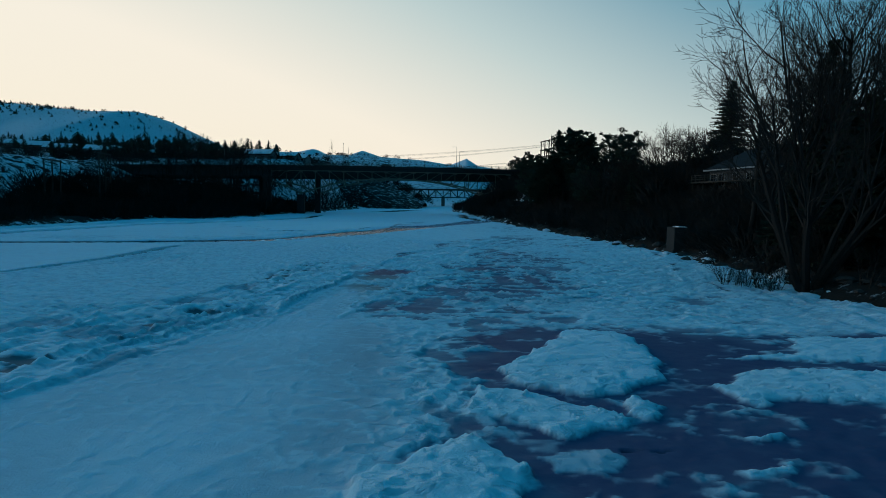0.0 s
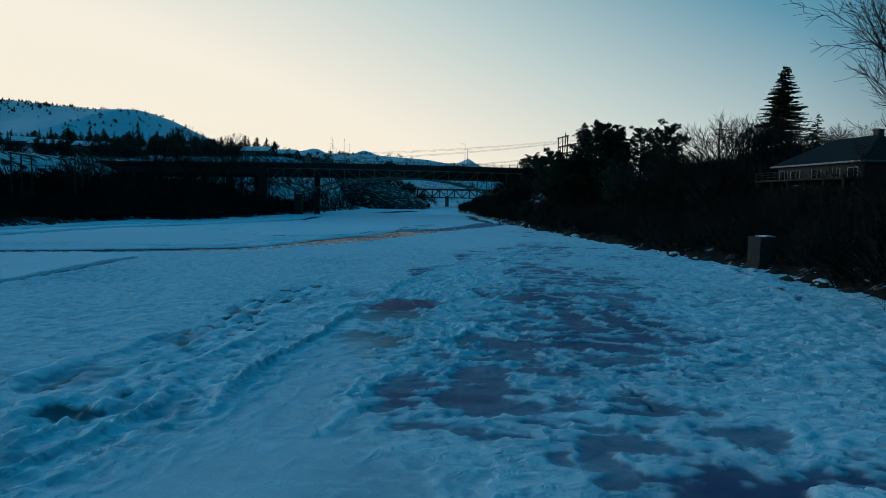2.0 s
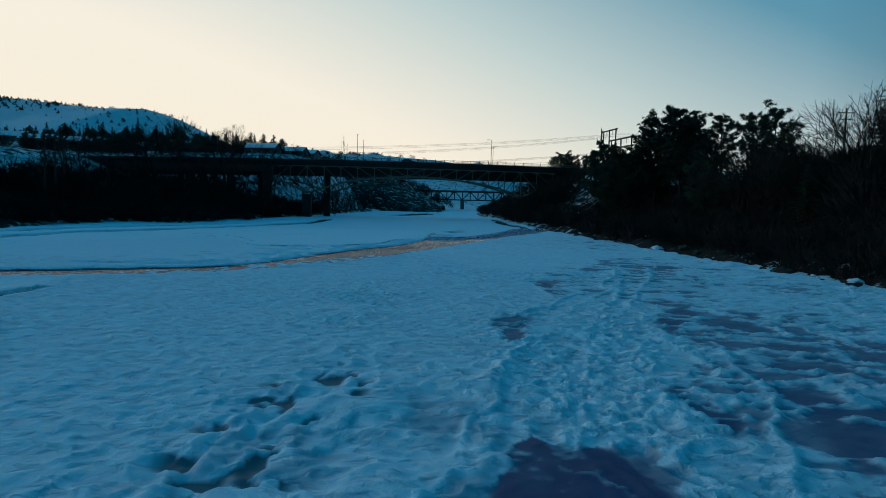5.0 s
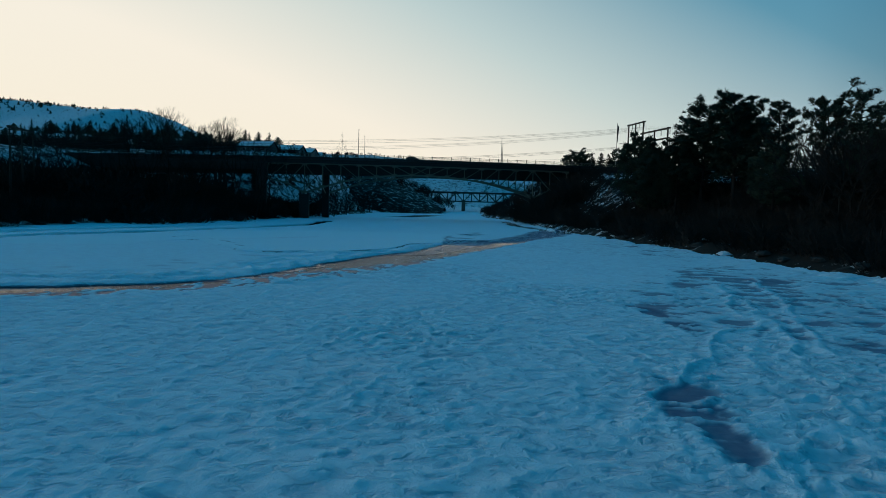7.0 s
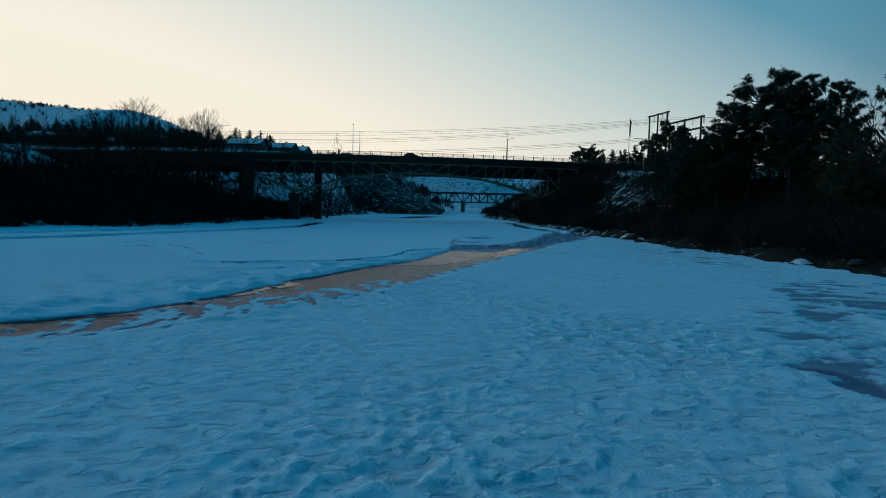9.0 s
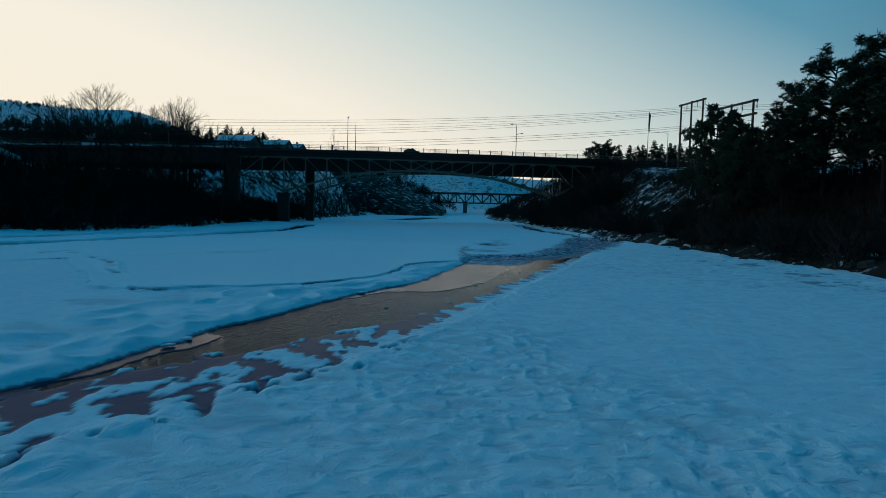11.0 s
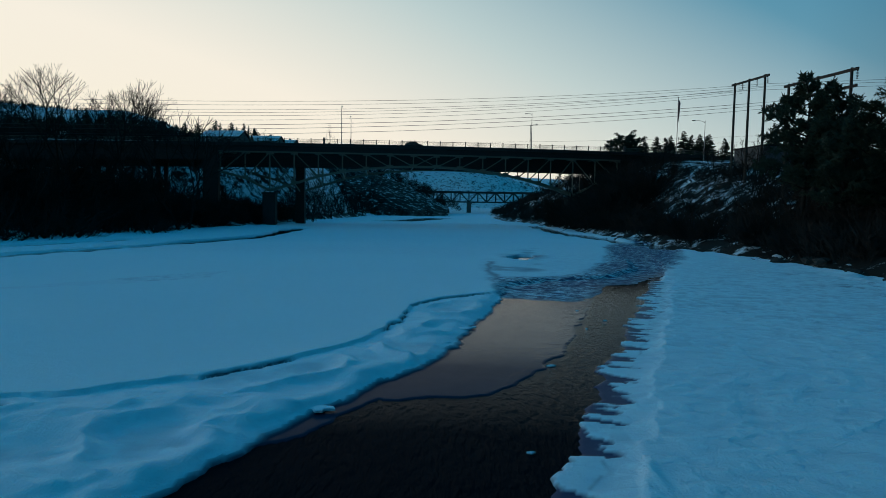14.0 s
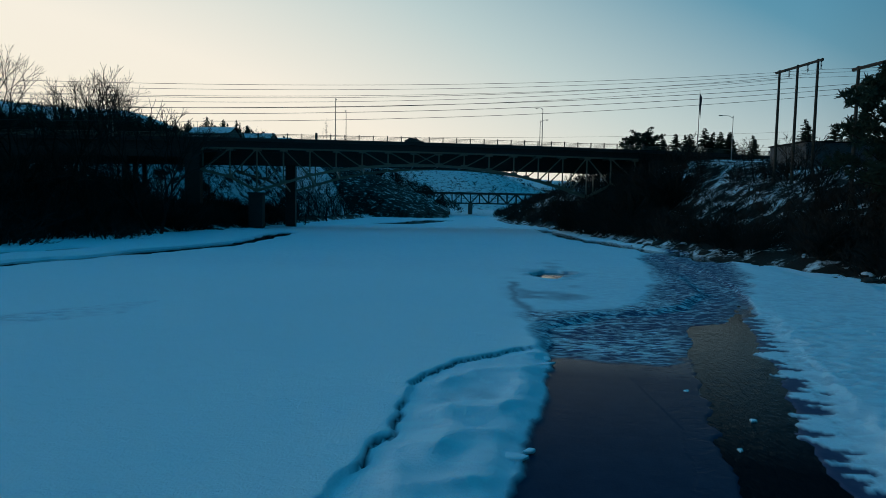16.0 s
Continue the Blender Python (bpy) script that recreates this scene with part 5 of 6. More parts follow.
FAR_CON = [far_conifer(k, h, w, b) for k, (h, w, b) in enumerate(((8, 0.40, 0.8), (7, 0.52, 0.5), (9, 0.34, 0.95), (6.5, 0.56, 0.42), (8.5, 0.44, 0.7)))]
FAR_BARE = []
for k in range(3):
    w_, t_ = bare_tree(8, 60 + k, far=True, thick=0.03)
    w_.add(t_.v, t_.f)
    FAR_BARE.append(w_)
spots, bush = [], []
for _ in range(420):
    y = rr.uniform(285, 470)
    x = rr.uniform(-330, -95 - 0.12 * (y - 285))
    if float(shore(L_SHORE, y)) - x < 60:
        continue
    (spots if rr.random() < 0.55 else bush).append((x, y, ground_z(x, y) - 0.2, rr.uniform(0.5, 1.05), rr.uniform(0, 6.283)))
for _ in range(180):
    y = rr.uniform(395, 465)
    x = rr.uniform(-340, -128)
    spots.append((x, y, ground_z(x, y) - 0.2, rr.uniform(0.9, 1.8), rr.uniform(0, 6.283)))
for _ in range(60):
    y = rr.uniform(318, 395)
    x = rr.uniform(-185, -96)
    spots.append((x, y, ground_z(x, y) - 0.2, rr.uniform(0.5, 1.0), rr.uniform(0, 6.283)))
for _ in range(200):
    y = rr.uniform(322, 400)
    x = -17 - (y - 119) * rr.uniform(0.49, 0.76)
    spots.append((x, y, ground_z(x, y) - 0.2, rr.uniform(0.45, 1.5), rr.uniform(0, 6.283)))
for _ in range(14):
    y = rr.uniform(350, 375)
    x = -17 - (y - 119) * rr.uniform(0.29, 0.36)
    spots.append((x, y, ground_z(x, y) - 0.2, rr.uniform(0.35, 0.6), rr.uniform(0, 6.283)))
for x, y, top in ((-121.7, 400, 42.4), (-115.8, 400, 43), (-111.3, 401, 42.5), (-127, 400, 41.5), (-132, 399, 42.5), (-138, 401, 42), (-143, 398, 43), (-149, 402, 44), (-155, 400, 43.5), (-162, 402, 44.5), (-170, 400, 46), (-174, 401, 48), (-186, 402, 45), (-195, 400, 49), (-205, 402, 46.5), (-216, 400, 46), (-226, 402, 47.5), (-238, 400, 49), (-250, 402, 46), (-259, 400, 47.5)):
    g = ground_z(x, y) - 0.3
    spots.append((x, y, g, (top - g) / 8.0, rr.uniform(0, 6.283)))
stuff_of("terrace_woods", FAR_CON, spots, M_NEEDLE, "dark conifers among the houses on the terrace", "trees")
stuff_of("terrace_bare_woods", FAR_BARE, [q for q in bush if q[0] < -150][:40], M_TWIG, "leafless trees among the houses on the terrace", "trees")

# ---------------------------------------------------------------- the road bridge
B0, BU, BN = Vector((-61.0, 257.08, 0)), Vector((0.9929, 0.1191, 0)), Vector((-0.1191, 0.9929, 0))
PANEL = 5.79
SKEW = 5.79      # the far truss stands one panel further along


def bp(s, off, z):
    return B0 + BU * s + BN * off + Vector((0, 0, z))


def rail_z(s):
    return 20.9 - 0.00011 * (s - 37) ** 2


def bpart(name, build, material, parent, label=""):
    mb = MB()
    build(mb)
    return part(name, mb, material, parent, label)


def road_bridge():
    br = empty("road_bridge", Matrix(), "dark steel deck-truss arch road bridge on concrete piers", "bridge")
    S = list(np.arange(-104, 132, 5.79 / 2))

    def strip(o0, o1, dz0, dz1):
        def build(mb):
            vs, n = [], len(S)
            for s in S:
                z = rail_z(s)
                vs += [tuple(bp(s, o0, z + dz0)), tuple(bp(s, o1, z + dz0)), tuple(bp(s, o1, z + dz1)), tuple(bp(s, o0, z + dz1))]
            fs = [(4 * i + k, 4 * i + 4 + k, 4 * i + 4 + (k + 1) % 4, 4 * i + (k + 1) % 4) for i in range(n - 1) for k in range(4)]
            mb.add(vs, fs + [(3, 2, 1, 0), tuple(4 * (n - 1) + k for k in range(4))])
        return build

    # deck and kerbs share the girder tone, their shaded look is in the colour
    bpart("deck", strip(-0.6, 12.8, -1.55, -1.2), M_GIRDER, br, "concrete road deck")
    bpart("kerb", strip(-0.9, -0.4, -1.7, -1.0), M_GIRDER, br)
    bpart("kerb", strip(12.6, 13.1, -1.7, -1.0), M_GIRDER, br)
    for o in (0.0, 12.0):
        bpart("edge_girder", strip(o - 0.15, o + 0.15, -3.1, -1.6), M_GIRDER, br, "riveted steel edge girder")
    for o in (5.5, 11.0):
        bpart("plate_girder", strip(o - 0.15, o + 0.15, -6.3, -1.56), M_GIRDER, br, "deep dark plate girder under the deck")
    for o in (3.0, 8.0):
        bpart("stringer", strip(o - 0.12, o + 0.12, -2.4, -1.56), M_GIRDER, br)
    # railings
    post = MB()
    post.box((0, 0, -0.45), (0.2, 0.2, 1.1))
    post.box((0, 0, 0.13), (0.26, 0.26, 0.06))
    pm = post.mesh("post", M_CONC)
    tall = MB()
    tall.box((0, 0, -0.35), (0.5, 0.35, 1.4))
    tall.box((0, 0, 0.38), (0.6, 0.42, 0.08))
    tm = tall.mesh("rail_pillar", M_CONC)
    turn = Matrix.Rotation(math.atan2(BU.y, BU.x), 4, "Z")
    for o in (-0.7, 12.9):
        for k in range(72):
            s = -100 + k * 3.14
            ob = part("rail_pillar" if k % 24 == 12 else "post", tm if k % 24 == 12 else pm, None, br)
            ob.matrix_basis = Matrix.Translation(bp(s, o, rail_z(s))) @ turn
        for dz, h in ((0.0, 0.09), (-0.3, 0.05), (-0.55, 0.05), (-0.8, 0.05)):
            bpart("rail", strip(o - 0.05, o + 0.05, dz - h, dz), M_STEEL, br)
    # trusses
    low = [8.25, 10.1, 11.9, 13.15, 13.95, 14.5, 14.75, 14.75, 14.5, 13.95, 13.15, 11.8, 10.2, 8.25]

    def truss(o, shift):
        st = [i * PANEL + shift for i in range(-2, 16)]
        lo = [12.6, 11.2] + low + [11.2, 12.6]
        hi = [rail_z(s) - 3.2 for s in st]
        top, bot = [bp(s, o, h) for s, h in zip(st, hi)], [bp(s, o, h) for s, h in zip(st, lo)]
        for i in range(17):
            bpart("top_chord", lambda mb: mb.beam(top[i], top[i + 1], 0.4, 0.35), M_STEEL, br)
            bpart("arch_chord", lambda mb: mb.beam(bot[i], bot[i + 1], 0.5, 0.55), M_STEEL, br)
        for i in range(18):
            bpart("vertical", lambda mb: mb.beam(bot[i], top[i], 0.28, 0.3), M_STEEL, br)
            # gusset plates at the joints
            for q, sgn in ((top[i], -1), (bot[i], 1)):
                bpart("gusset", lambda mb: mb.box((0, 0, 0), (1.5, 0.06, 0.75), Matrix.Translation(q + BN * (-0.27) + Vector((0, 0, sgn * 0.2))) @ turn), M_STEEL, br)
        for i in range(17):
            if i < 2:
                a, b = top[i + 1], bot[i]
            elif i < 8:
                a, b = top[i], bot[i + 1]
            elif i == 8:
                bpart("diagonal", lambda mb: mb.beam(top[8], bot[9], 0.2, 0.2), M_STEEL, br)
                a, b = bot[8], top[9]
            elif i < 15:
                a, b = bot[i], top[i + 1]
            else:
                a, b = top[i], bot[i + 1]
            bpart("diagonal", lambda mb: mb.beam(a, b, 0.24, 0.26), M_STEEL, br)
        return top, bot

    t0, b0 = truss(0.0, 0.0)
    t1, b1 = truss(12.0, SKEW)
    for i in range(18):
        bpart("floor_beam", lambda mb: mb.beam(t0[i] + Vector((0, 0, 0.3)), t1[max(i - 1, 0)] + Vector((0, 0, 0.3)), 0.3, 0.9), M_STEEL, br)
        if 2 <= i <= 15:
            bpart("cross_strut", lambda mb: mb.beam(b0[i], b1[i - 1], 0.25, 0.25), M_STEEL, br)

    # piers
    def pier(s, o, top, w, d, base, name="pier"):
        def build(mb):
            for z0, z1, k in ((base, base + 1.2, 1.25), (base + 1.2, top - 0.5, 1.0), (top - 0.5, top, 1.12)):
                m = Matrix.Translation(bp(s, o, (z0 + z1) / 2)) @ turn
                mb.box((0, 0, 0), (w * k, d * k, z1 - z0), m)
        bpart(name, build, M_DARK_CONC, br, "dark concrete pier")

    for i in (0, 13):
        pier(i * PANEL, 0.0, 7.9, 3.0, 3.2, -2.0)
        pier(i * PANEL + SKEW, 12.0, 15.2 if i == 0 else 7.9, 2.3, 2.6, -2.0)
    for s in (-2.35 * PANEL, 16.0 * PANEL):
        pier(s, 0.3, rail_z(s) - 3.1, 3.2, 2.4, -1.0)
        pier(s - 3.4 if s < 0 else s + SKEW, 11.7, rail_z(s) - 3.1, 3.2, 2.4, -1.0)
    for s in (-28, -42, -56, -70, -84, 106, 118):
        for o in (0.3, 6, 11.7):
            pier(s, o, rail_z(s) - 3.1, 0.9, 0.9, ground_z(bp(s, o, 0).x, bp(s, o, 0).y) - 1.0, "column")
    # deep approach girders
    for o in (0.0, 12.0):
        for a, b in ((-104, -13.6), (92.6, 131)):
            def build(mb):
                n, vs, fs = 12, [], []
                for k in range(n + 1):
                    s = a + (b - a) * k / n
                    for dz in (-5.2, -3.1):
                        vs += [tuple(bp(s, o - 0.12, rail_z(s) + dz)), tuple(bp(s, o + 0.12, rail_z(s) + dz))]
                for k in range(n):
                    q, w = 4 * k, 4 * k + 4
                    fs += [(q, w, w + 2, q + 2), (q + 1, q + 3, w + 3, w + 1), (q, q + 1, w + 1, w), (q + 2, w + 2, w + 3, q + 3)]
                mb.add(vs, fs)
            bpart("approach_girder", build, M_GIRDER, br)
    return br


road_bridge()


def street_lamp(p, top, arm, label):
    """Tapered pole with a curved arm and a flat head. arm: vector from pole to head."""
    lp = empty("street_lamp", Matrix.Translation(p), label, "lamp", "lamps of the bridge road")
    h = top - p.z
    bpart("pole", lambda mb: mb.tube([(0, 0, 0), (0, 0, 0.5), (0, 0, 0.52), (0, 0, h)], [0.16, 0.16, 0.11, 0.06], 8), M_GALV, lp)
    a = Vector(arm)
    bpart("arm", lambda mb: mb.tube([(0, 0, h - 0.5), a * 0.35 + Vector((0, 0, h - 0.05)), a * 0.8 + Vector((0, 0, h + 0.1)), a + Vector((0, 0, h + 0.1))], [0.05, 0.045, 0.04, 0.035], 6), M_GALV, lp)
    ang = math.atan2(a.y, a.x)
    bpart("lamp_head", lambda mb: (mb.box((0.3, 0, 0), (0.75, 0.3, 0.12), Matrix.Translation(a + Vector((0, 0, h + 0.08))) @ Matrix.Rotation(ang, 4, "Z")), mb.box((0.32, 0, -0.09), (0.5, 0.2, 0.08), Matrix.Translation(a + Vector((0, 0, h + 0.08))) @ Matrix.Rotation(ang, 4, "Z"))), M_GALV, lp)
    return lp


for s, o, top, arm in ((17.2, -0.7, 29.0, BN * 1.6), (64.2, -0.7, 28.6, BN * 1.2 - BU * 0.9), (18.8, 13, 28.0, -BN * 1.6), (67.2, 13, 27.6, BU * 1.2 - BN * 0.8), (-30, -0.7, 28.2, BN * 1.6)):
    street_lamp(bp(s, o, rail_z(s) - 1.1), top, arm, "tall grey street lamp on the bridge edge")
street_lamp(Vector((42.1, 254.6, ground_z(42.1, 254.6))), 26.0, (-2.2, 0.4, 0), "grey street lamp with a long arm at the bridge end")
street_lamp(Vector((52, 300, ground_z(52, 300))), 27.5, (1.8, 0.4, 0), "grey street lamp with a long arm at the bridge end")


def car(m, body_mat, label):
    c = empty("car", m, label, "car")
    prof = [(-2.2, 0.35), (2.2, 0.35), (2.25, 0.75), (1.25, 0.95), (0.55, 1.45), (-1.2, 1.48), (-2.0, 1.0), (-2.25, 0.9)]
    mb = MB()
    n = len(prof)
    mb.add([(x, y * (0.86 if z > 1.1 else 1), z) for y in (-0.85, 0.85) for x, z in prof], [tuple(range(n - 1, -1, -1)), tuple(range(n, 2 * n))] + [(k, (k + 1) % n, n + (k + 1) % n, n + k) for k in range(n)])
    part("body", mb, body_mat, c)
    g = MB()
    for y in (-0.80, 0.80):
        g.add([(1.0, y, 1.0), (0.5, y * 0.96, 1.38), (-1.1, y * 0.96, 1.4), (-1.6, y, 1.02)], [(0, 1, 2, 3)])
    part("side_window", g, M_GLASS, c)
    for x in (-1.35, 1.4):
        for y in (-0.8, 0.8):
            w = MB()
            w.tube([(x, y - 0.1, 0.33), (x, y + 0.1, 0.33)], 0.33, 12)
            part("wheel", w, M_ROOF, c)
    return c


turn_b = Matrix.Rotation(math.atan2(BU.y, BU.x), 4, "Z")
car(Matrix.Translation(bp(35, 3.6, rail_z(35) - 1.2)) @ turn_b, plain("dark_car_paint", (0.03, 0.03, 0.035), (0.04, 0.04, 0.045), 2, 0.35), "dark hatchback driving on the bridge deck")

# ---------------------------------------------------------------- power line


def h_frame(poles, top, label, double=False, over=0.9):
    fr = empty("h_frame_pylon", Matrix(), label, "pylon", "pylons of the power line")
    a, b = Vector((*poles[0], top)), Vector((*poles[-1], top))
    d = (b - a).normalized()
    for x, y in poles:
        g = ground_z(x, y) - 0.5
        bpart("pole", lambda mb: mb.tube([(x, y, g), (x, y, (g + top) / 2), (x, y, top + 0.25)], [0.24, 0.2, 0.16], 9), M_POLE, fr)
    bpart("crossarm", lambda mb: mb.beam(a - d * 0.8, b + d * over, 0.22, 0.32), M_POLE, fr)
    if double:
        bpart("crossarm", lambda mb: mb.beam(a - d * 0.8 - Vector((0, 0, 1.9)), b + d * 0.8 - Vector((0, 0, 1.9)), 0.22, 0.32), M_POLE, fr)
    spots = [a + d * ((b - a).length * u) + Vector((0, 0, -0.2)) for u in (0.27, 0.75, 1.08)]
    for q in spots:
        def build(mb):
            for k in range(6):
                mb.tube([q - Vector((0, 0, 0.17 * k)), q - Vector((0, 0, 0.17 * k + 0.10))], [0.05, 0.13], 8)
        bpart("insulator", build, M_WIRE, fr, "string of glass disc insulators")
    return [q - Vector((0, 0, 1.1)) for q in spots]


E1 = h_frame([(30.9, 214.0), (31.6, 210.4), (32.4, 206.8)], 26.3, "three-pole wooden pylon with a slanting crossarm on the bank")
E2 = h_frame([(27.4, 190.0), (28.4, 185.2), (29.5, 180.4)], 21.5, "wooden pylon with two crossarms half hidden by a pine", True)
L1 = h_frame([(-99.5, 184.0), (-98.3, 179.0), (-97.2, 174.0)], 18.2, "three-pole wooden pylon on the far bank")
L2 = h_frame([(-105.5, 170.0), (-104.6, 165.0), (-103.5, 160.0)], 15.4, "three-pole wooden pylon on the far bank")


def wire(a, b, sag, rad=0.024):
    mb = MB()
    a, b = Vector(a), Vector(b)
    mb.tube([a.lerp(b, k / 28) - Vector((0, 0, sag * 4 * (k / 28) * (1 - k / 28))) for k in range(29)], rad, 4, cap=False)
    return solo("power_wire", mb, M_WIRE, "thin dark power wire sagging across the river", "wire", "", False, "wires of the power line")


for p, q in zip(E1, L1):
    wire(p, q, 2.2)
    wire(p, (p.x + 160, p.y - 60, p.z + 6), 2.5)
    wire(p - Vector((0, 0, 0.5)), q - Vector((0, 0, 0.9)), 2.9)
for p, q in zip(E2, L2):
    wire(p - Vector((0, 0, 1.6)), q - Vector((0, 0, 1.0)), 2.9)
for z0, z1, y in ((18.2, 15.5, 232), (16.6, 14.0, 232), (19.4, 16.8, 232)):
    wire((52, y + 10, z0 + 2), (-112, y - 22, z1), 2.0, 0.02)

pole = empty("flagpole", Matrix.Translation((44.8, 280.7, ground_z(44.8, 280.7))), "tall flagpole with a limp flag beside the bridge end", "flagpole")
fh = 36.0 - ground_z(44.8, 280.7)
bpart("pole", lambda mb: mb.tube([(0, 0, 0), (0, 0, fh)], [0.14, 0.06], 8), M_GALV, pole)
flag = MB()
fv = [(0.08 + 0.5 * v * (1 - 0.35 * u), 0.16 * math.sin(5 * v + 4 * u), fh - 0.4 - 5.4 * u - 1.2 * v) for u in (0, 0.25, 0.5, 0.75, 1) for v in (0, 0.25, 0.5, 0.75, 1)]
flag.add(fv, [(5 * i + j, 5 * i + j + 1, 5 * i + j + 6, 5 * i + j + 5) for i in range(4) for j in range(4)])
part("flag", flag, plain("dark_flag_cloth", (0.06, 0.05, 0.06), (0.10, 0.08, 0.09), 2, 0.9), pole, "limp hanging flag")

for x, y, h, s in ((45.7, 130.9, 20.5 - ground_z(45.7, 130.9), 0), (57, 128, 10, 1)):
    up_ = empty("utility_pole", Matrix.Translation((x, y, ground_z(x, y))), "wooden utility pole with short crossarms among bare trees", "pole", "utility poles")
    bpart("pole", lambda mb: mb.tube([(0, 0, -0.4), (0, 0, h)], [0.17, 0.12], 8), M_POLE, up_)
    bpart("crossarm", lambda mb: mb.beam((-1.2, 0, h - 0.6), (1.2, 0, h - 0.6), 0.1, 0.14), M_POLE, up_)
    bpart("crossarm", lambda mb: mb.beam((-0.9, 0, h - 1.5), (0.9, 0, h - 1.5), 0.1, 0.14), M_POLE, up_)

# ---------------------------------------------------------------- buildings


def house(x, y, z, w, d, eave, ridge, turn, label, snow=True, windows=3, base=3.0):
    """Gabled house, ridge along its width. z: ground; eave, ridge: heights above it."""
    h = empty("house", pose(x, y, z, 0, 0, turn), label, "house", "houses")
    wl_ = MB()
    wl_.add([(-w / 2, -d / 2, -base), (w / 2, -d / 2, -base), (w / 2, d / 2, -base), (-w / 2, d / 2, -base), (-w / 2, -d / 2, eave), (w / 2, -d / 2, eave), (w / 2, d / 2, eave), (-w / 2, d / 2, eave), (-w / 2, 0, ridge - 0.15), (w / 2, 0, ridge - 0.15)],
            [(0, 1, 5, 4), (1, 2, 6, 9, 5), (2, 3, 7, 6), (3, 0, 4, 8, 7)])
    part("wall", wl_, M_WALL, h)
    ov, sl = 0.6, (ridge - eave) / (d / 2)
    for sg in (-1, 1):
        rf = MB()
        e, zr = sg * (d / 2 + ov), eave - sl * ov
        xs_ = w / 2 + ov
        rf.add([(-xs_, 0, ridge), (xs_, 0, ridge), (xs_, e, zr), (-xs_, e, zr), (-xs_, 0, ridge - 0.2), (xs_, 0, ridge - 0.2), (xs_, e, zr - 0.2), (-xs_, e, zr - 0.2)],
               [(0, 1, 2, 3), (7, 6, 5, 4), (0, 4, 5, 1), (2, 6, 7, 3), (1, 5, 6, 2), (0, 3, 7, 4)])
        roof = part("roof", rf, M_ROOF, h, "dark shingled roof slope")
        if snow:
            sn = MB()
            k = 0.16
            sn.add([(-xs_ + 0.2, sg * 0.05, ridge + 0.01), (xs_ - 0.2, sg * 0.05, ridge + 0.01), (xs_ - 0.2, e * 0.95, zr + sl * ov * 0.12 + 0.03), (-xs_ + 0.2, e * 0.95, zr + sl * ov * 0.12 + 0.03),
                    (-xs_ + 0.2, sg * 0.05, ridge + k), (xs_ - 0.2, sg * 0.05, ridge + k), (xs_ - 0.4, e * 0.92, zr + sl * ov * 0.2 + k), (-xs_ + 0.4, e * 0.92, zr + sl * ov * 0.2 + k)],
                   [(4, 5, 6, 7), (3, 7, 6, 2), (0, 3, 7, 4), (1, 5, 6, 2)])
            part("snow_cover", sn, M_SNOW, roof, "settled snow on the roof")
    for k in range(windows):
        u = -w / 2 + w * (k + 0.7) / (windows + 0.4)
        fr = MB()
        fr.box((u, -d / 2 - 0.03, eave - 1.25), (1.7, 0.1, 1.3))
        win = part("window", fr, M_SNOW, h, "white window frame")
        gl = MB()
        gl.box((u - 0.38, -d / 2 - 0.07, eave - 1.25), (0.68, 0.06, 1.1))
        gl.box((u + 0.38, -d / 2 - 0.07, eave - 1.25), (0.68, 0.06, 1.1))
        part("pane", gl, M_GLASS, win)
    ch = MB()
    ch.box((w * 0.2, d * 0.12, ridge + 0.1), (0.7, 0.7, 1.5))
    part("chimney", ch, M_CONC, h)
    return h


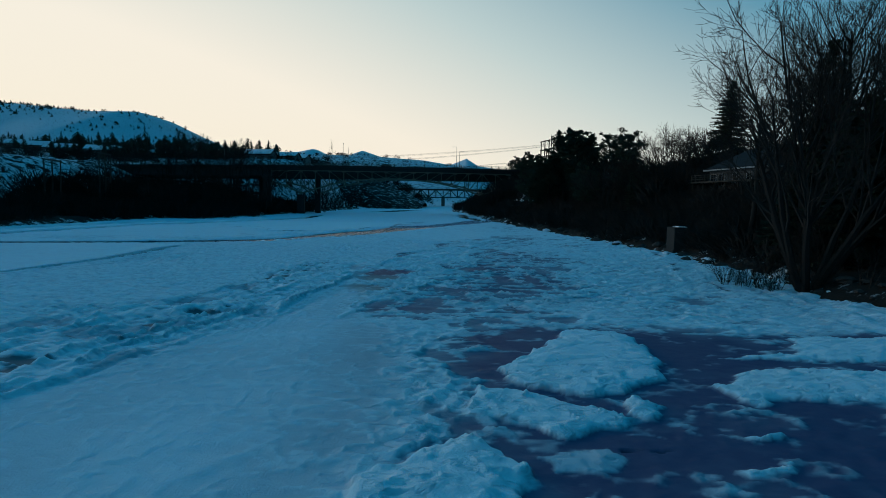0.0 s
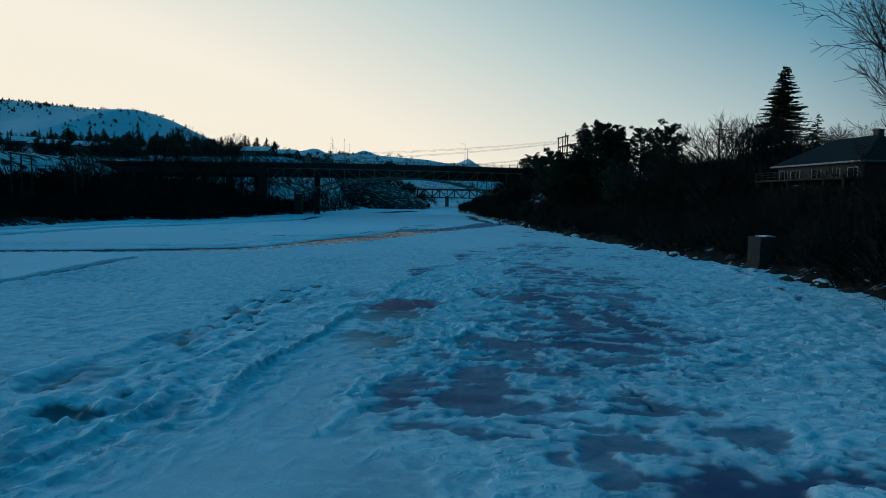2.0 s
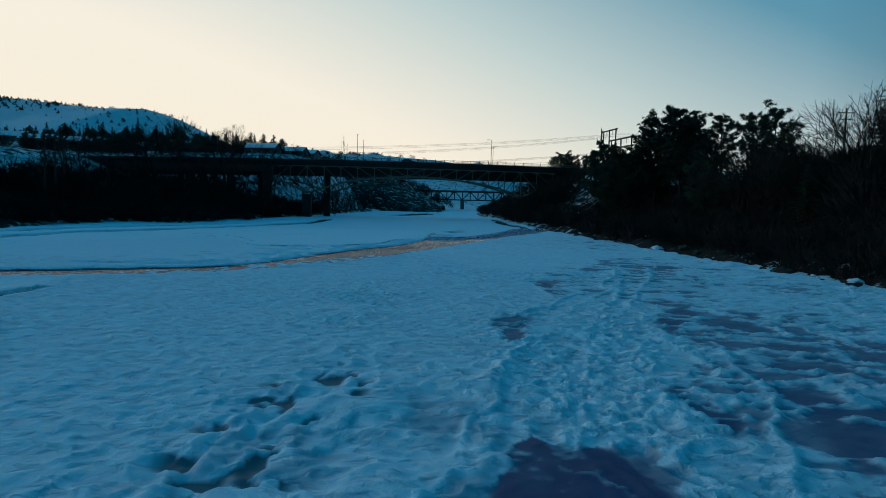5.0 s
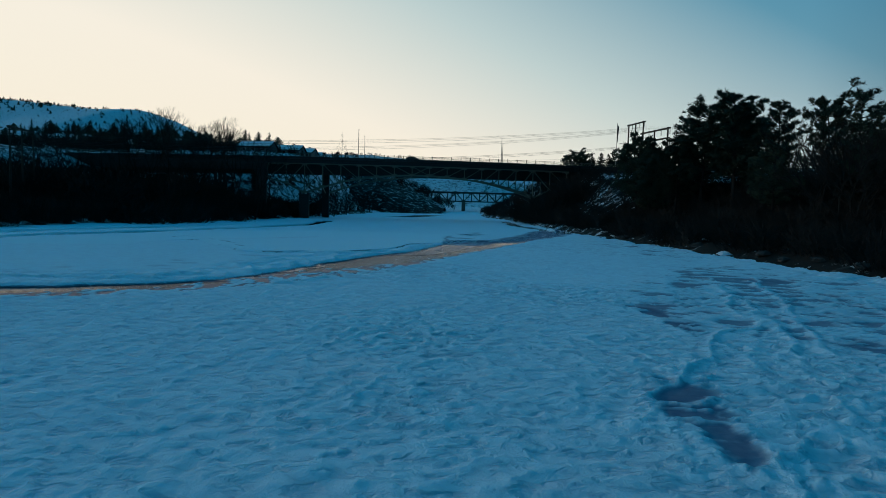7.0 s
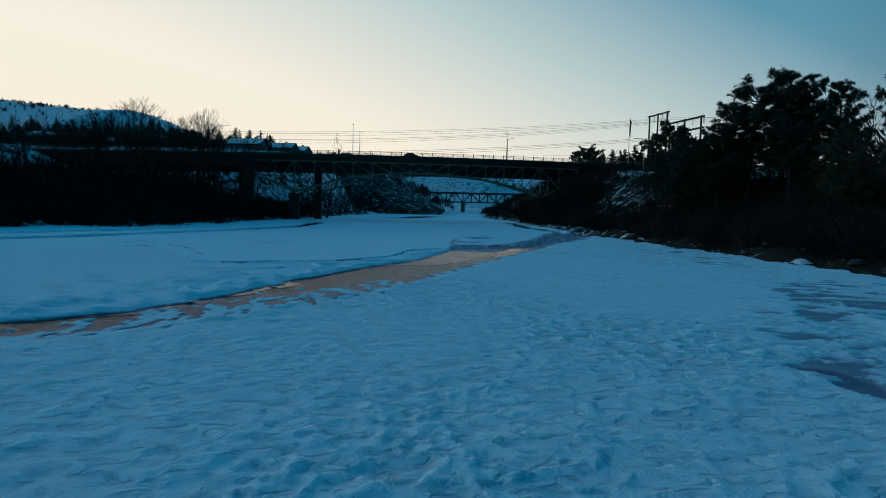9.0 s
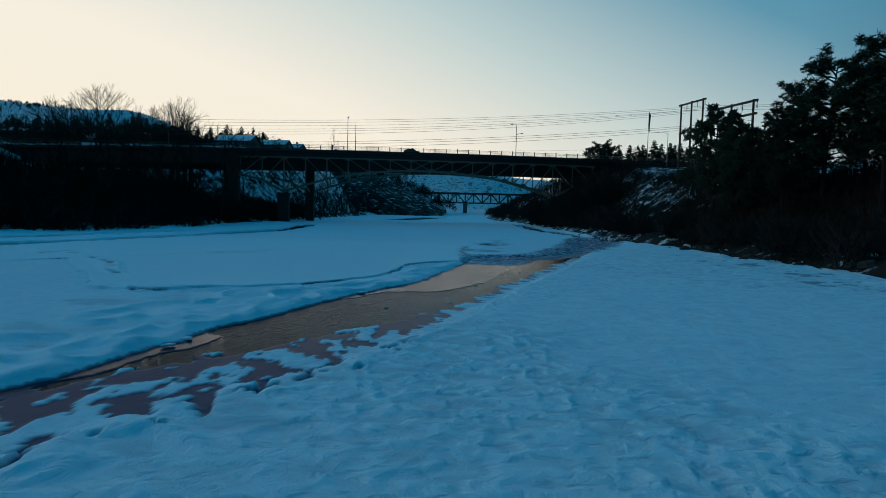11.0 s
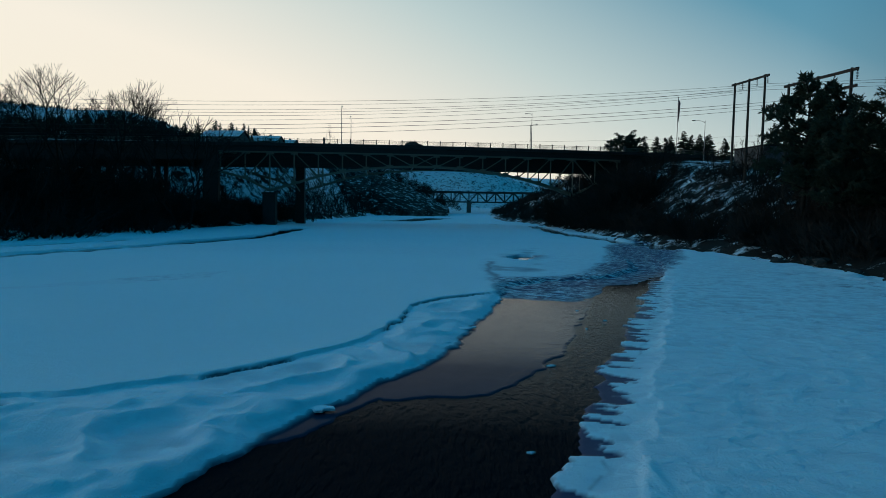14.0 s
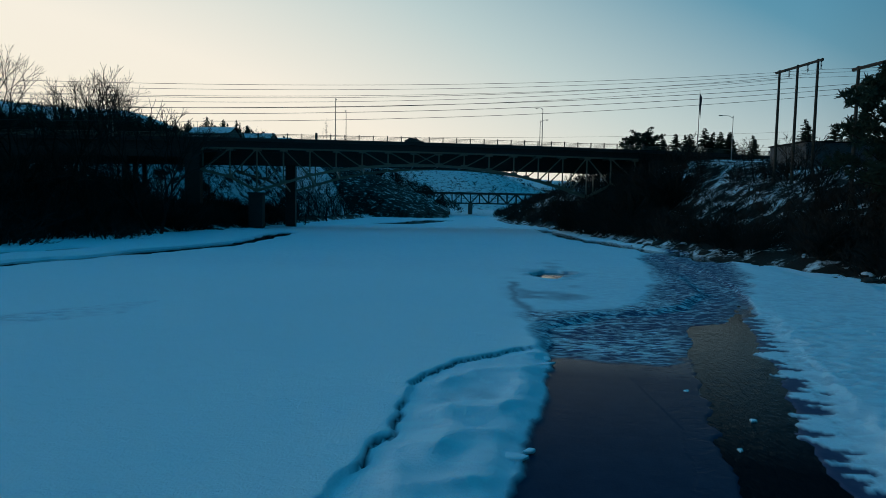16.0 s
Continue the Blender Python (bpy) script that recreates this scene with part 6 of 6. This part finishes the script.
def river_house():
    """House above the bank with a hipped roof and a railed balcony on posts along its front."""
    h = empty("house", pose(48.7, 97.6, 7.5, 0, 0, -82.7), "grey house with hipped roof and railed balcony above the bank", "house", "houses")
    w, d, eave, ridge, ov = 15.0, 10.0, 4.3, 7.7, 0.7
    bpart("wall", lambda mb: mb.box((0, 0, (eave - 4) / 2), (w, d, eave + 4)), M_SIDING, h)
    xe, ye, rx = w / 2 + ov, d / 2 + ov, w / 2 - 3.6
    for quad in ([(-xe, -ye, eave), (xe, -ye, eave), (rx, 0, ridge), (-rx, 0, ridge)], [(xe, ye, eave), (-xe, ye, eave), (-rx, 0, ridge), (rx, 0, ridge)], [(xe, -ye, eave), (xe, ye, eave), (rx, 0, ridge)], [(-xe, ye, eave), (-xe, -ye, eave), (-rx, 0, ridge)]):
        k = len(quad)
        def build(mb):
            mb.add(quad + [(x, y, z - 0.18) for x, y, z in quad], [tuple(range(k)), tuple(range(2 * k - 1, k - 1, -1))] + [(i, i + k, (i + 1) % k + k, (i + 1) % k) for i in range(k)])
        bpart("roof", build, M_ROOF, h, "dark shingled roof slope")
    for c, e in (((0, -ye - 0.03, eave - 0.11), (2 * xe, 0.06, 0.2)), ((-xe - 0.03, 0, eave - 0.11), (0.06, 2 * ye, 0.2)), ((xe + 0.03, 0, eave - 0.11), (0.06, 2 * ye, 0.2))):
        bpart("fascia", lambda mb: mb.box(c, e), M_TRIM, h, "pale eaves board")
    for u, ww, hh in ((-6.2, 1.6, 1.5), (-3.9, 1.7, 1.9), (0.0, 1.6, 1.5), (3.4, 1.2, 1.4), (6.0, 1.5, 1.5)):
        y0, zc = -d / 2 - 0.04, eave - 0.75 - hh / 2

        def frame_bars(mb):
            for sx in (-1, 1):
                mb.box((u + sx * ww / 2, y0, zc), (0.12, 0.1, hh + 0.12))
            mb.box((u, y0, zc + hh / 2), (ww - 0.12, 0.1, 0.12))
            mb.box((u, y0, zc - hh / 2), (ww - 0.12, 0.1, 0.12))
            mb.box((u + ww * 0.12, y0, zc), (0.06, 0.08, hh - 0.14))
        win = bpart("window", frame_bars, M_TRIM, h, "white window frame")
        bpart("pane", lambda mb: mb.box((u, y0 + 0.01, zc), (ww - 0.1, 0.05, hh - 0.1)), M_GLASS, win)
    fl = 2.35
    bal = bpart("balcony", lambda mb: mb.box((-0.5, -d / 2 - 1.3, fl - 0.12), (w + 1.4, 2.55, 0.22)), M_POLE, h, "wooden balcony floor")
    for k in range(13):
        u = -w / 2 - 1.1 + k * (w + 1.2) / 12
        bpart("rail_post", lambda mb: mb.box((u, -d / 2 - 2.5, fl + 0.5), (0.09, 0.09, 1.0)), M_POLE, bal)
    for dz in (0.35, 0.68, 1.0):
        bpart("rail", lambda mb: mb.box((-0.5, -d / 2 - 2.5, fl + dz), (w + 1.3, 0.06, 0.07)), M_POLE, bal)
    for k in range(6):
        u = -w / 2 - 1.0 + k * (w + 1.0) / 5
        bpart("stilt", lambda mb: mb.box((u, -d / 2 - 2.3, fl - 3.2), (0.2, 0.2, 6.0)), M_POLE, bal)
    bpart("chimney", lambda mb: (mb.box((2.5, 1.0, ridge - 0.4), (0.8, 0.8, 2.2)), mb.box((2.5, 1.0, ridge + 0.75), (0.95, 0.95, 0.12))), M_CONC, h)


river_house()
HOUSES = [(-104.5, 345, 15, 10, 2.8, 5.6, -6), (-95, 361, 15, 10, 2.6, 5.0, -4), (-187, 345, 15, 10, 2.8, 5.2, 6), (-160, 338, 18, 9, 2.6, 4.6, 4), (-138, 352, 16, 10, 2.8, 5.0, 0), (-222, 336, 13, 9, 2.8, 5.2, 10), (-247, 350, 15, 10, 3.0, 5.4, 12), (-89, 372, 10, 9, 2.4, 4.6, -8), (-262, 372, 18, 10, 3, 5.6, 12), (-236, 385, 14, 9, 3, 5.8, 6),
          (-196, 352, 16, 10, 3, 5.4, 5), (-176, 362, 17, 10, 3.2, 6, 3), (-206, 330, 14, 9, 2.8, 5, 9), (-284, 400, 15, 10, 3, 6, 15), (-222, 420, 15, 10, 3, 6, 8), (-150, 350, 15, 9, 3, 5.6, 2)]
for k, (x, y, w, d, e, r_, t) in enumerate(HOUSES):
    house(x, y, ground_z(x, y) - 0.6, w, d, e, r_, t, "pale house with a snow-covered gabled roof on the terrace", True, 3, 4.0)

shed = empty("metal_shed", pose(41.5, 224.8, 13.0, 0, 0, 6), "grey corrugated metal shed at the edge of the terrace", "shed")
sm = MB()
for (ax, ay), (bx, by) in (((0, 0), (15, 0)), ((15, 0), (15, 10)), ((15, 10), (0, 10)), ((0, 10), (0, 0))):
    L = math.hypot(bx - ax, by - ay)
    nx_, ny_ = (by - ay) / L, -(bx - ax) / L
    k_ = int(L / 0.25)
    vs = []
    for i in range(k_ + 1):
        u, o = i / k_, 0.05 if i % 4 < 2 else 0.0
        for zz in (-2.0, 4.3):
            vs.append((ax + (bx - ax) * u + nx_ * o, ay + (by - ay) * u + ny_ * o, zz))
    sm.add(vs, [(2 * i, 2 * i + 2, 2 * i + 3, 2 * i + 1) for i in range(k_)])
part("wall", sm, M_SHEET, shed)
bpart("roof", lambda mb: (mb.box((7.5, 5, 4.4), (15.6, 10.6, 0.2)), mb.box((7.5, 5, 4.52), (15.2, 10.2, 0.06))), M_ROOF, shed)

block = empty("concrete_block", pose(29.2, 80.2, 0, 0, 0, 8), "weathered concrete block with a snow cap at the ice edge", "block")
bpart("block", lambda mb: (mb.box((0, 0, 1.5), (2.0, 2.0, 3.6)), mb.box((0, 0, 0.1), (2.4, 2.3, 0.9))), M_DARK_CONC, block)
bpart("snow_cap", lambda mb: (mb.box((0.2, 0, 3.34), (1.2, 1.5, 0.07)), mb.box((0.3, 0.1, 3.40), (0.8, 1.0, 0.06))), M_SNOW, block, "thin cap of snow")

# ---------------------------------------------------------------- far railway bridge
rb = empty("railway_bridge", Matrix(), "low dark truss railway bridge far up the river", "bridge")
RX = [-58 + 6.5 * k for k in range(19)]
for y in (560.0, 565.0):
    bpart("top_chord", lambda mb: mb.beam((RX[0], y, 15.6), (RX[-1], y, 15.6), 1.0, 1.4), M_GIRDER, rb)
    bpart("bottom_chord", lambda mb: mb.beam((RX[2], y, 8.6), (RX[-1], y, 8.6), 0.9, 0.9), M_GIRDER, rb)
    for k in range(2, 19):
        bpart("vertical", lambda mb: mb.beam((RX[k], y, 8.6), (RX[k], y, 15.6), 0.7, 0.7), M_GIRDER, rb)
        if k < 18:
            bpart("diagonal", lambda mb: mb.beam((RX[k], y, 15.6 if k % 2 else 8.6), (RX[k + 1], y, 8.6 if k % 2 else 15.6), 0.7, 0.7), M_GIRDER, rb)
for x in (-45, -6, 33):
    bpart("pier", lambda mb: (mb.box((x, 562.5, 4), (3, 8, 9.2)), mb.box((x, 562.5, 0), (4, 9, 2))), M_CONC, rb)

# tall narrow poplar and woods further off
pop = first_tree(bare_tree(13, 71, thick=0.012, fine=False), "poplar", -76, 405, 45, "narrow upright leafless poplar behind the bridge", "crown", M_TWIG, "trees behind the bridge")
pop.scale = (0.35 * pop.scale[0], 0.35 * pop.scale[0], pop.scale[0])
spots = []
for _ in range(300):
    y = rr.uniform(285, 520)
    x = float(shore(R_SHORE, y)) + rr.uniform(1, 40)
    spots.append((x, y, ground_z(x, y) - 0.1, rr.uniform(0.9, 1.7), rr.uniform(0, 6.283)))
stuff_of("far_thicket", TWIGGY, spots, M_TWIG, "leafless thicket on the bank beyond the bridge", "shrubs")
f1 = first_tree(spruce(11, 82, 0.40, 0.38, 1.4), "spruce", 37, 285, 25.6, "dense dark conifer beyond the bridge end", "needles", M_NEEDLE, "conifers beyond the bridge")
planted(f1, [(43.2, 285, 25.6, 20), (48.2, 285, 27.5, 90), (50.8, 286, 26.6, 190), (54.6, 285, 26.2, 250), (45.6, 288, 26.3, 100), (40.3, 284, 25.8, 300), (52, 306, 27, 33), (58, 300, 27, 120), (63, 304, 29, 80), (50, 262, 23, 10), (66, 270, 28, 30), (72, 262, 28, 75), (78, 268, 30, 140), (60, 248, 24, 230), (57, 296, 28, 61)])
dome = first_tree(pine(9, 83, 0.42, 0.15, 40, 1.6), "pine", 32.5, 286, 27.6, "round dense pine beyond the bridge end", "needles", M_NEEDLE, "conifers beyond the bridge")
planted(dome, [(29.8, 285, 26.2, 80), (35, 287, 26.6, 150)])
# pines dotted on the snowy hill, bushes on the bluffs
hill = bpy.data.objects["snowy_hill"]


def dots(ob, count, seed, keep, scale, zoff=-0.5):
    r = random.Random(seed)
    co = np.empty(len(ob.data.vertices) * 3)
    ob.data.vertices.foreach_get("co", co)
    co, out = co.reshape(-1, 3), []
    while len(out) < count:
        x, y, z = co[r.randrange(len(co))]
        if keep(x, y, z) and float(fbm(np.array([x]), np.array([y]), scale[2], 2, seed)[0]) > r.uniform(0.3, 0.75):
            out.append((x + r.uniform(-7, 7), y + r.uniform(-7, 7), z + zoff, r.uniform(scale[0], scale[1]), r.uniform(0, 6.28)))
    return out


TINY = []
for k in range(3):
    t_ = MB()
    r = random.Random(k)
    for j in range(22):
        u, a = j / 22, r.uniform(0, 6.283)
        w = 2.9 * (1.08 - u) ** 0.6 * r.uniform(0.6, 1.2)
        o = Vector((math.cos(a), math.sin(a), 0))
        sd = Vector((-o.y, o.x, 0)) * w * 0.6
        c = Vector((0, 0, 5.6 * u))
        t_.add([tuple(c + Vector((0, 0, 1.4))), tuple(c + o * w - sd), tuple(c + o * w + sd)], [(0, 1, 2)])
    TINY.append(t_)
hill_spots = dots(hill, 900, 3, lambda x, y, z: y < 1530 and z > 168 and x < -860, (0.7, 1.5, 150), -2)
hill_spots += dots(hill, 420, 5, lambda x, y, z: y < 1530 and z > 60 and x < -480, (0.6, 1.2, 120), -2)
hill_spots += dots(hill, 260, 7, lambda x, y, z: y < 1530 and z > 60 and -720 < x < -430, (0.7, 1.3, 120), -2)
stuff_of("hill_pines", TINY, hill_spots, M_NEEDLE, "scattered small pines on the snowy hill", "trees")
stuff_of("bluff_bushes", TWIGGY, dots(bpy.data.objects["wooded_bluff"], 620, 4, lambda x, y, z: y < 530, (1.0, 2.6, 40)), M_TWIG, "leafless bushes scattered over the bluff", "shrubs")
stuff_of("hillside_bushes", TWIGGY, dots(bpy.data.objects["valley_hillside"], 420, 6, lambda x, y, z: y < 810 and -200 < x < 150, (0.6, 1.7, 60)), M_TWIG, "bushes dotted over the open hillside", "shrubs")
